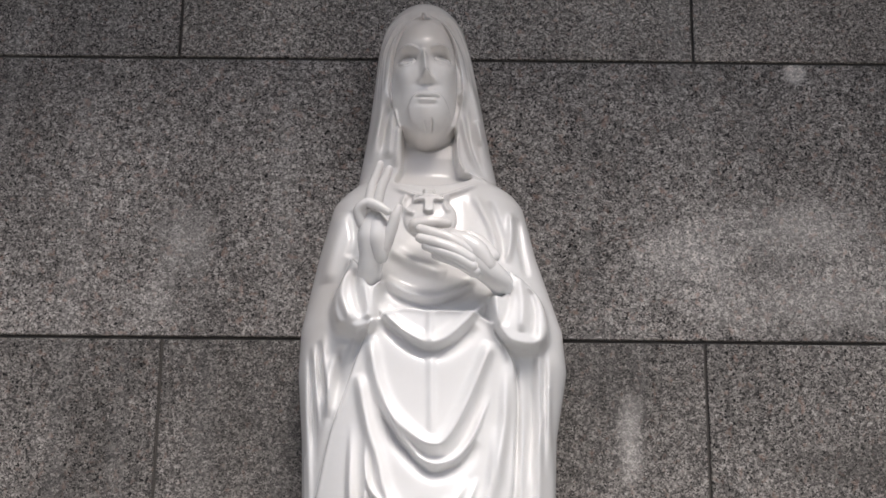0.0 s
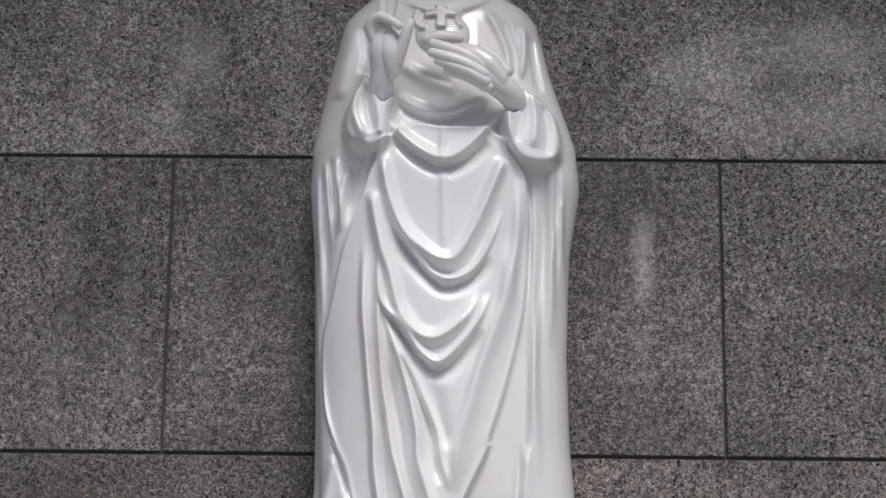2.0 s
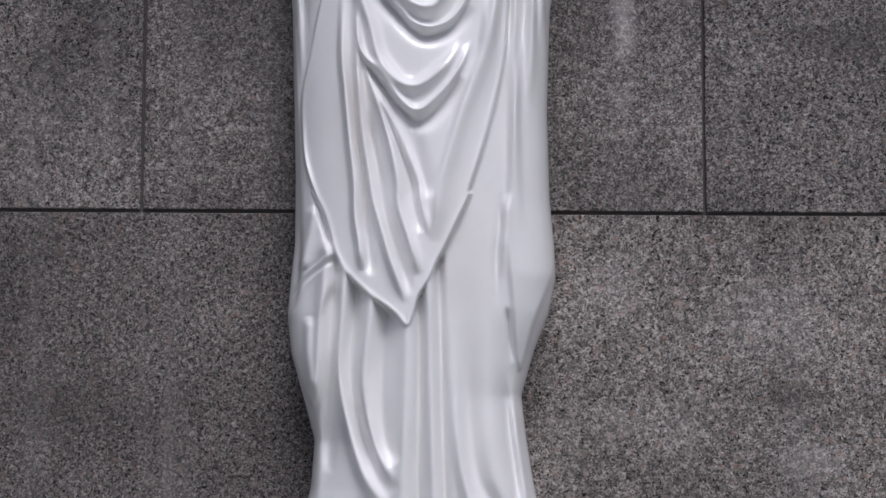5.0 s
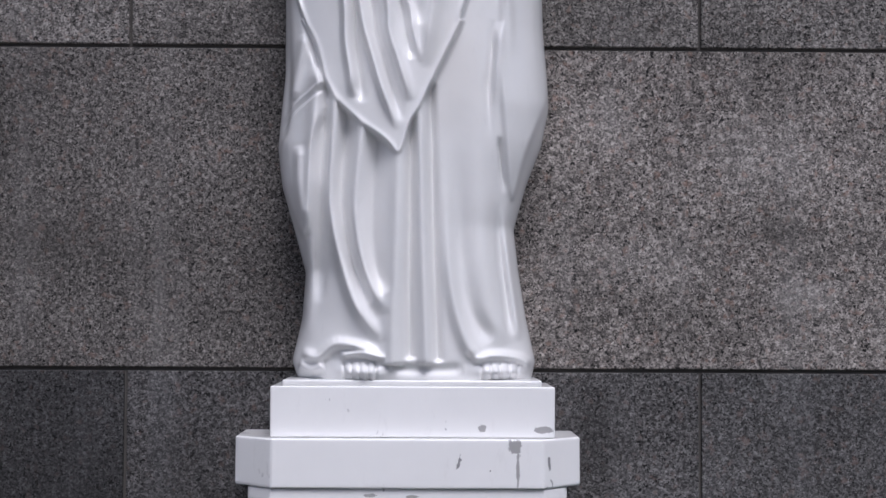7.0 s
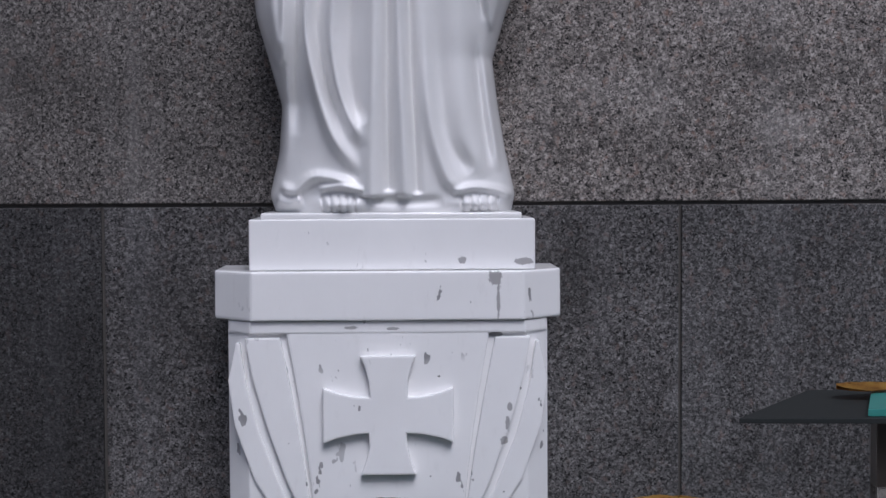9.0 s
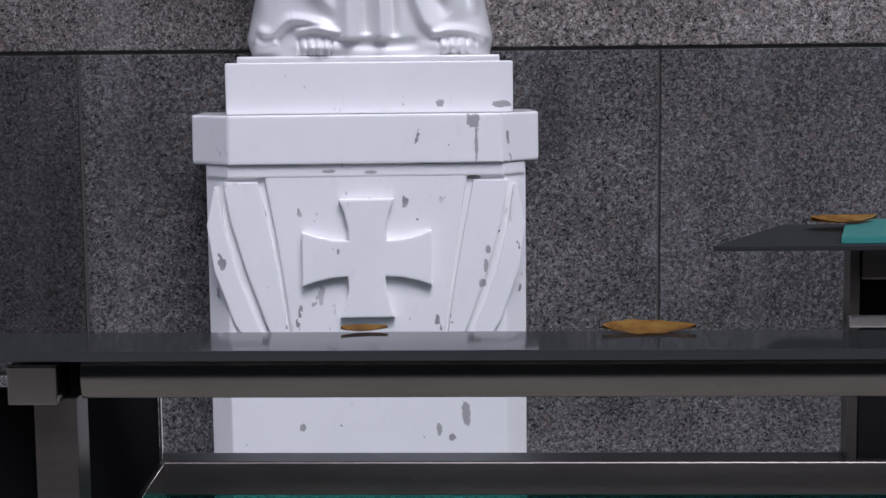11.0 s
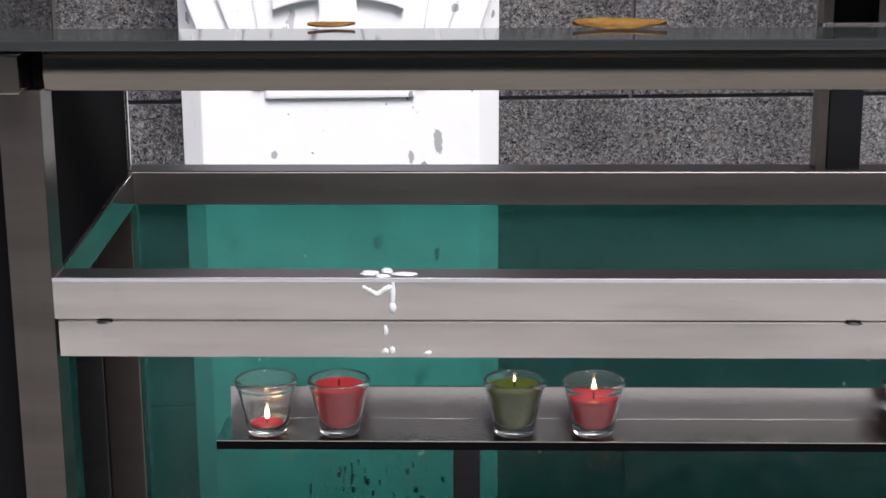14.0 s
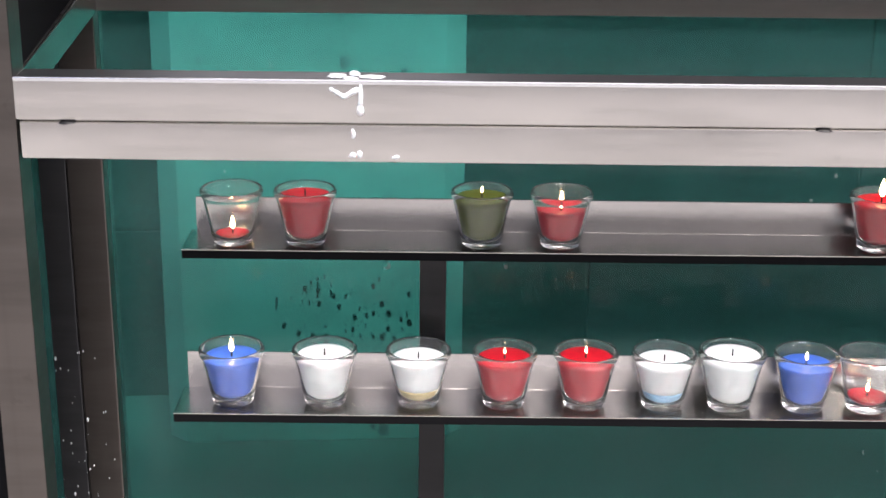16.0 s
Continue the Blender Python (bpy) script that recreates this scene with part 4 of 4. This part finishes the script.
INNER = [(-0.206, 1.112), (-0.196, 1.055), (-0.176, 0.985), (-0.149, 0.908), (-0.124, 0.85), (-0.11, 0.85), (-0.115, 0.88), (-0.125, 0.95), (-0.139, 1.03), (-0.155, 1.112)]
OUTER = [(-0.219, 1.105), (-0.231, 1.05), (-0.222, 0.985), (-0.194, 0.905), (-0.16, 0.85), (-0.136, 0.85), (-0.16, 0.905), (-0.187, 0.975), (-0.205, 1.045), (-0.214, 1.105)]
for k, outline in enumerate(mirrored(INNER, -0.178) + mirrored(OUTER, -0.168)):
    part("drape", prism(outline, (0, -0.012 if k < 2 else -0.019, 0), 0.003), PEDESTAL_PAINT, pedestal)
part("band", prism(octagon(0.232, -0.19, 0.034, 1.118), (0, 0, 0.0175), 0.003), PEDESTAL_PAINT, pedestal)


def cross_outline(cx, cz, y):
    """A cross whose four arms widen to their ends."""
    out = []
    for k in range(4):
        t = -k * math.pi / 2
        pts = [(-0.026, 0.026), (-0.027, 0.045), (-0.033, 0.07), (-0.04, 0.086), (0.04, 0.086), (0.033, 0.07), (0.027, 0.045)]
        for x, z in pts:
            if k % 2:
                z *= 1.09
            out.append((cx + x * math.cos(t) - z * math.sin(t), y, cz + x * math.sin(t) + z * math.cos(t)))
    return out


part("cross", prism(cross_outline(-0.0, 1.0, -0.188), (0, -0.013, 0), 0.003), PEDESTAL_PAINT, pedestal, "raised cross with widening arms")

# ---- candle rack ----
RX, RY, RTURN = -0.294, -0.86, -4.0
rack = thing("candle_rack", "stainless steel votive candle rack with green glass back", "candle rack", (RX, RY, 0), RTURN)
END = 1.55
W = 0.044


def rail(u0, u1, v0, v1, z0, z1, bow=0.0014):
    """A square tube along the rack whose front face bulges a little."""
    n, r = 8, 0.0012
    front = [(u0, v0 + bow * (2 * k / n - 1) ** 2, z0 + r + (z1 - z0 - 2 * r) * k / n) for k in range(n + 1)]
    outline = front + [(u0, v0 + bow + r, z1), (u0, v1, z1), (u0, v1, z0), (u0, v0 + bow + r, z0)]
    return prism(outline, (u1 - u0, 0, 0))


def metal_part(name, bm, mat, label=""):
    ob = part(name, bm, mat, rack, label, True)
    ob.data.set_sharp_from_angle(angle=radians(30))
    return ob


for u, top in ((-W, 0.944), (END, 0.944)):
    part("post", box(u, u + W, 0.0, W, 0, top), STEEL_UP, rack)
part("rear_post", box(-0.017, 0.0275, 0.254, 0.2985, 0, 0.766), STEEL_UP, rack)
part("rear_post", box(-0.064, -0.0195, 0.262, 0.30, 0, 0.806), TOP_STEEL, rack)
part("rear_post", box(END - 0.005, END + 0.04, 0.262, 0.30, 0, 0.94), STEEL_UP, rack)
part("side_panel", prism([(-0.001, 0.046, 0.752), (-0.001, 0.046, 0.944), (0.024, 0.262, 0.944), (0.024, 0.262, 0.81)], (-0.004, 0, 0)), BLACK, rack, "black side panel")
part("edge_trim", box(0.026, 0.0285, 0.258, 0.263, 0.81, 0.944, 0.0006), STEEL, rack, "thin steel edge of the side panel")
# raised rear shelf
part("rear_post", box(0.838, 0.85, 0.268, 0.30, 0.809, 1.064, 0.001), STEEL_UP, rack)
part("rear_post", box(0.852, 0.891, 0.272, 0.30, 0.809, 0.967), DARK_STEEL, rack)
part("upper_rail", box(0.838, END, 0.262, 0.30, 0.968, 0.983), STEEL, rack)
part("upper_rail", box(0.851, END, 0.262, 0.30, 1.0245, 1.062), STEEL_UP, rack)
# black sheet standing in for the dark void between the upper rails
part("void_sheet", box(0.855, 0.9, 0.285, 0.295, 0.983, 1.0245, 0), BLACK, rack)
part("rear_post", box(0.9, 0.94, 0.262, 0.30, 0.983, 1.0245), STEEL_UP, rack)
part("upper_plate", prism([(0.67, 0.2, 1.066), (1.5, 0.2, 1.066), (1.5, 0.43, 1.066), (0.79, 0.43, 1.066)], (0, 0, 0.006), 0.001), DARK_PLATE, rack, "dull dark upper plate")
part("glass_strip", prism([(0.815, 0.212, 1.0724), (1.5, 0.212, 1.0724), (1.5, 0.41, 1.0724), (0.865, 0.41, 1.0724)], (0, 0, 0.008), 0.001), TEAL, rack, "teal glass sheet")
# frame
for u0, u1 in ((0.0, 0.03), (END, END + 0.03)):
    part("side_rail", prism([(u0, 0.04, 0.709), (u0, 0.04, 0.748), (u1, 0.262, 0.807), (u1, 0.262, 0.768)], (-0.004, 0, 0), 0.001), SHELF_STEEL, rack)
# thin plate whose dark colour stands for what the bar's top reflects
part("top_face", box(0.002, END, 0.0022, 0.0395, 0.7475, 0.7486, 0.0003), TOP_STEEL, rack, "upper face of the front bar with its dark reflection in the colour")
# added strip for the line of skylight along the bar's edge
part("edge_strip", box(0.0, END, -0.0018, 0.002, 0.7448, 0.7494, 0.0018, 4), BRIGHT_STEEL, rack, "bright strip added as the glint on the upper edge")
# black block standing in for the shade in the gap beside the top rail
part("dark_gap_filler", box(-0.009, 0.0035, 0.01, 0.09, 0.9445, 0.984), BLACK, rack)
# made-up black sheet that darkens the space left of the front post
part("dark_side_sheet", box(-0.6, -0.045, 0.052, 0.06, 0.0, 0.943, 0), BLACK, rack, "black sheet added for the dark area left of the post")
for u in (0.052, 0.828):
    part("weld", lathe([(0, 0), (0.006, 0.0004), (0.0085, 0.0012), (0.0065, 0.0022), (0, 0.003)], 12, at=(u, -0.0006, 0.7005)), DARK_STEEL, rack, "dark weld spot")
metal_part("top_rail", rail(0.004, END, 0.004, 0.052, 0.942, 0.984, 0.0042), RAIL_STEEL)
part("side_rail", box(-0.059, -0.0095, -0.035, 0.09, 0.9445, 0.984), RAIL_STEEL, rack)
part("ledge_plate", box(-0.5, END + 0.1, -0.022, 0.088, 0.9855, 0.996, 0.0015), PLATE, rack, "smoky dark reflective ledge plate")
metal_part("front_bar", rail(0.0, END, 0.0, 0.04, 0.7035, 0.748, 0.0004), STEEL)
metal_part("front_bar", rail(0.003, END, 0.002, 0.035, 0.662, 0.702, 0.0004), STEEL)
# rear rail's dark top reflection, likewise put into a plate's colour
part("top_face", box(-0.017, END, 0.2635, 0.305, 0.8078, 0.809, 0.0003), TOP_STEEL, rack, "upper face of the rear rail with its dark reflection in the colour")
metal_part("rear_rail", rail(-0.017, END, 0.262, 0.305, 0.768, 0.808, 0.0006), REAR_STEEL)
part("back_panel", box(0.028, END, 0.275, 0.283, 0.03, 0.767, 0), GREEN_GLASS, rack, "stained green glass panel")
part("side_panel", box(-0.009, -0.004, 0.05, 0.085, 0.03, 0.7, 0), GREEN_GLASS, rack)


def shelf(z, v0, v1, up, u0):
    bm = box(u0, END, v0, v1, z - 0.004, z, 0.001)
    box(u0 + 0.006, END, v1, v1 + 0.003, z - 0.004, z + up, 0.001, bm=bm)
    sh = part("shelf", bm, SHELF_STEEL, rack, "thin steel shelf with upstand")
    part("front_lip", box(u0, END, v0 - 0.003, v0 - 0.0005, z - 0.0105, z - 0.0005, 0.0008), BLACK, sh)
    part("lip_edge", box(u0, END, v0 - 0.0032, v0 - 0.0004, z - 0.0004, z + 0.0008, 0.0003), STEEL, sh, "bright steel edge")


shelf(0.516, 0.142, 0.215, 0.041, 0.138)
shelf(0.3215, 0.115, 0.19, 0.047, 0.124)
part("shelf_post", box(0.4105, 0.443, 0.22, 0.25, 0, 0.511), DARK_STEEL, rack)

# ---- candles ----
def candle(x, z, v, colour, level, lit, label, low=0.008, bottom=None, turn=0.0, size=1.03):
    """A glass cup at x; level: how high the wax stands (0 to 1)."""
    u = x - RX
    c, s = math.cos(radians(RTURN)), math.sin(radians(RTURN))
    at = (RX + u * c - v * s, RY + u * s + v * c, z)
    ob = thing("votive_candle", label, "candle", at, turn, "candles on the rack")
    outer = [(0, 0.0), (0.019, 0.0), (0.0225, 0.0015), (0.024, 0.005), (0.027, 0.02), (0.0305, 0.038), (0.0335, 0.052), (0.0345, 0.057), (0.0365, 0.06), (0.0378, 0.0635), (0.0375, 0.067), (0.0358, 0.069), (0.034, 0.0685), (0.0328, 0.066), (0.0318, 0.06), (0.0305, 0.05), (0.0275, 0.034), (0.0245, 0.018), (0.0215, 0.011), (0.015, 0.0085), (0, 0.008)]
    part("glass_cup", lathe([(r * size, q * size) for r, q in outer], 40), CLEAR, ob, smooth=True)
    zt = low + (0.064 - low) * (min(level + 0.08, 0.97) if level > 0.5 else level)
    q0 = 0.024 if bottom else 0.0095
    inner = lambda q: np.interp(q, (0.008, 0.011, 0.018, 0.034, 0.05, 0.06), (0.014, 0.0205, 0.0238, 0.0268, 0.0297, 0.031))
    if bottom:
        part("wax_layer", lathe([(0, 0.0087 * size)] + [(inner(q) * size, q * size) for q in np.linspace(0.0095, 0.0238, 5)] + [(0, 0.0238 * size)], 32), bottom, ob, smooth=True)
    prof = [(0, (q0 - 0.0004) * size)] + [(inner(q) * size, q * size) for q in np.linspace(q0, zt, 8)] + [(inner(zt) * 0.9 * size, zt * size + 0.0008), (inner(zt) * 0.5 * size, zt * size - 0.0008), (0, zt * size - 0.001)]
    part("wax", lathe(prof, 32), colour, ob, smooth=True)
    part("wick", lathe([(0, zt * size - 0.001), (0.0011, zt * size - 0.001), (0.0009, zt * size + 0.007), (0, zt * size + 0.008)], 8), WICK, ob)
    if lit:
        k = 0.85 * lit
        part("flame", lathe([(0, 0), (0.0022 * k, 0.002 * k), (0.0032 * k, 0.006 * k), (0.0024 * k, 0.011 * k), (0.001 * k, 0.016 * k), (0, 0.019 * k)], 12, at=(0, 0, zt * size + 0.005)), FLAME, ob, smooth=True)
    return ob


Z1, V1, Z2, V2 = 0.5165, 0.167, 0.322, 0.148
candle(-0.1, Z1, V1, WAX_RED, 0.06, 1.1, "nearly burnt-out candle in a clear glass cup, lit", size=0.97)
candle(-0.015, Z1, V1, WAX_RED, 0.85, 0, "unlit red wax candle in a clear glass cup", size=0.97)
candle(0.189, Z1, V1, WAX_GREEN, 0.85, 0.5, "olive green wax candle in a glass cup, small flame", size=0.97)
candle(0.281, Z1, V1, WAX_RED, 0.62, 1.0, "half-full red wax candle in a glass cup, lit", size=0.97)
candle(0.65, Z1, V1, WAX_RED, 0.85, 1.4, "full red wax candle in a glass cup, tall flame", size=0.97)
candle(-0.104, Z2, V2, WAX_BLUE, 0.8, 1.1, "blue wax candle in a clear glass cup, lit")
candle(0.006, Z2, V2, WAX_WHITE, 0.85, 0, "unlit white wax candle in a clear glass cup")
candle(0.117, Z2, V2, WAX_WHITE, 0.8, 0, "unlit white wax candle with a yellowed base", bottom=WAX_CREAM)
candle(0.219, Z2, V2, WAX_RED, 0.82, 0.5, "red wax candle in a clear glass cup, small flame")
candle(0.315, Z2, V2, WAX_RED, 0.85, 0.6, "red wax candle in a clear glass cup, small flame")
candle(0.408, Z2, V2, WAX_WHITE, 0.8, 0, "white and pale blue wax candle in a glass cup", bottom=WAX_PALE)
candle(0.488, Z2, V2, WAX_WHITE, 0.95, 0, "full white wax candle in a clear glass cup", size=1.07)
candle(0.576, Z2, V2, WAX_BLUE, 0.75, 0.7, "blue wax candle in a clear glass cup, small flame")
candle(0.652, Z2, V2, WAX_RED, 0.15, 0.8, "nearly burnt-out red candle in a clear glass cup")

# ---- wax drips and fallen leaves ----
def rack_place(u, v, z):
    a, b = math.cos(radians(RTURN)), math.sin(radians(RTURN))
    return Vector((RX + u * a - v * b, RY + u * b + v * a, z))


def pool(bm, u, v, z, ru, rv, h, seed, upright=False):
    """A flat uneven pat of wax, lying on a bar or running down its face."""
    rng = random.Random(seed)
    n = 18
    k = [1 + rng.uniform(-0.28, 0.28) for _ in range(n)]
    rings = []
    for r, q in ((1.0, 0.0), (0.93, 0.55), (0.6, 0.95)):
        ring = []
        for i in range(n):
            a = 2 * math.pi * i / n
            x, y = ru * r * k[i] * math.cos(a), rv * r * k[i] * math.sin(a)
            ring.append(bm.verts.new(rack_place(u + x, v - q * h, z + y) if upright else rack_place(u + x, v + y, z + q * h)))
        rings.append(ring)
    for a, b in zip(rings, rings[1:]):
        for i in range(n):
            bm.faces.new((a[i], a[(i + 1) % n], b[(i + 1) % n], b[i]))
    bm.faces.new(rings[-1])


drip = thing("wax_drip", "white candle wax spilled over the steel bar", "wax", rack_place(0.33, 0.0, 0.74))


def pat(*args):
    bm = bmesh.new()
    pool(bm, *args)
    ob = part("drip", bm, WAX_DRIP, smooth=True)
    ob.parent, ob.matrix_parent_inverse = drip, drip.matrix_world.inverted()


def run(width, *points):
    """A thin run of wax down the bar's face, thicker at its lower end."""
    bm = bmesh.new()
    pts = [Vector(p) for p in points]
    steps = []
    for p, q in zip(pts, pts[1:]):
        steps += [p.lerp(q, k / 5) for k in range(5)]
    steps.append(pts[-1])
    rng = random.Random(int(1e4 * pts[0].x))
    rows = []
    for i, p in enumerate(steps):
        d = steps[min(i + 1, len(steps) - 1)] - steps[max(i - 1, 0)]
        side = Vector((-d.y, d.x)).normalized()
        w = width * (0.8 + 0.5 * i / len(steps) + rng.uniform(-0.2, 0.2)) * (0.4 if i in (0, len(steps) - 1) else 1)
        rows.append([bm.verts.new(rack_place(p.x + side.x * w * math.cos(a), -0.0003 - 0.9 * w * math.sin(a), p.y + side.y * w * math.cos(a))) for a in np.linspace(0, math.pi, 7)])
    for a, b in zip(rows, rows[1:]):
        for k in range(6):
            bm.faces.new((a[k], a[k + 1], b[k + 1], b[k]))
    bm.faces.new(rows[0])
    bm.faces.new(rows[-1])
    bmesh.ops.recalc_face_normals(bm, faces=bm.faces[:])
    ob = part("drip", bm, WAX_DRIP, smooth=True)
    ob.parent, ob.matrix_parent_inverse = drip, drip.matrix_world.inverted()


pat(0.328, 0.02, 0.7488, 0.009, 0.009, 0.002, 1)
pat(0.346, 0.027, 0.7488, 0.006, 0.007, 0.0035, 4)
pat(0.3635, 0.016, 0.7488, 0.012, 0.006, 0.002, 2)
pat(0.342, 0.008, 0.7488, 0.008, 0.005, 0.002, 7)
run(0.0026, (0.3215, 0.7405), (0.331, 0.735), (0.337, 0.7315), (0.345, 0.737), (0.352, 0.7405))
run(0.0024, (0.3535, 0.747), (0.3535, 0.735), (0.353, 0.722))
run(0.0034, (0.3525, 0.724), (0.3535, 0.712))
for u, z, ru, rz in ((0.3455, 0.692, 0.0022, 0.006), (0.3445, 0.6695, 0.004, 0.003), (0.352, 0.671, 0.003, 0.004), (0.389, 0.668, 0.004, 0.002)):
    pat(u, 0.002, z, ru, rz, 0.002, int(1000 * u + 3), True)


bm = bmesh.new()
rng = random.Random(11)
for _ in range(48):
    q = rng.random() ** 1.6
    lathe_r = rng.uniform(0.0004, 0.0009) * (1.8 if rng.random() < 0.08 else 1)
    u, z = rng.uniform(-0.055, 0.022) - 0.012 * q, 0.12 + 0.22 * q
    at = rack_place(u, 0.2535 if u > -0.017 else 0.2615, z)
    ring = [bm.verts.new(at + Vector((lathe_r * math.cos(a), 0, 2.2 * lathe_r * math.sin(a)))) for a in np.linspace(0, 2 * math.pi, 7)[:-1]]
    tip = bm.verts.new(at + Vector((0, -lathe_r * 0.7, 0)))
    for k in range(6):
        bm.faces.new((ring[k], ring[(k + 1) % 6], tip))
tagged(part("wax_splashes", bm, WAX_DRIP, smooth=True), "tiny white wax splashes on the rear posts", "wax", kind="stuff")


def leaf(at, length, width, turn, tilt, curl, label):
    """A dry leaf: a pointed blade bent along its rib."""
    bm = bmesh.new()
    n, m = 14, 6
    rows = []
    for i in range(n + 1):
        t = i / n
        half = width * (math.sin(math.pi * t ** 0.8)) ** 0.8 * (1 + 0.08 * math.sin(23 * t)) + 0.0005
        rows.append([bm.verts.new(((t - 0.5) * length, half * (2 * j / m - 1), curl * (4 * (t - 0.5) ** 2 * 0.3 + 0.5 * (2 * j / m - 1) ** 2) + 0.001)) for j in range(m + 1)])
    for a, b in zip(rows, rows[1:]):
        for j in range(m):
            bm.faces.new((a[j], a[j + 1], b[j + 1], b[j]))
    bmesh.ops.solidify(bm, geom=bm.faces[:], thickness=0.0006)
    ob = part("fallen_leaf", bm, LEAF, smooth=True)
    ob.matrix_world = Matrix.Translation(at) @ Euler((radians(tilt), 0, radians(turn))).to_matrix().to_4x4()
    return tagged(ob, label, "leaf", "fallen leaves")


leaf(rack_place(0.588, 0.083, 0.9963), 0.098, 0.024, -3, 8, 0.008, "dry yellow-brown leaf lying on the ledge plate")
leaf(rack_place(0.287, 0.09, 0.9963), 0.05, 0.014, 5, 5, 0.006, "small dry brown leaf lying on the ledge plate")
leaf(rack_place(0.85, 0.36, 1.0806), 0.09, 0.022, 14, 6, 0.01, "dry tan leaf lying on the upper plate")

# ---- wall slabs ----
COURSES = [0.8, 1.3, 1.809, 2.296, 2.798, 3.3, 3.8]
for row, (z0, z1) in enumerate(zip(COURSES, COURSES[1:])):
    meshes = {}
    for k in range(-3, 4):
        x0 = 0.9 * k + (0.45 if row in (1, 3, 5) else 0.0)
        if abs(x0) > 2.3:
            continue
        # left slabs of the two lowest courses here take a darker tint
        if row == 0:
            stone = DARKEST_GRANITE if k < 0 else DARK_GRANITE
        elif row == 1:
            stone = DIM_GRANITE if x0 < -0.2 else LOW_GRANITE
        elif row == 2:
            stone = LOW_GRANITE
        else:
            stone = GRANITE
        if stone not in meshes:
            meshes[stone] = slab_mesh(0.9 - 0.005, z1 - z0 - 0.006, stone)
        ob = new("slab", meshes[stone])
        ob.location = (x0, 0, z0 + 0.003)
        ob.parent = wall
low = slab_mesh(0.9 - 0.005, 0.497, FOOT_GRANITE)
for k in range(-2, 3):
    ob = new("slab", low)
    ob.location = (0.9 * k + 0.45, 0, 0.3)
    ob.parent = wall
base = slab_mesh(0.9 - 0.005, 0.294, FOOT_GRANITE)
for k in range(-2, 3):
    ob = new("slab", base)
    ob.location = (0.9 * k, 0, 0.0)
    ob.parent = wall
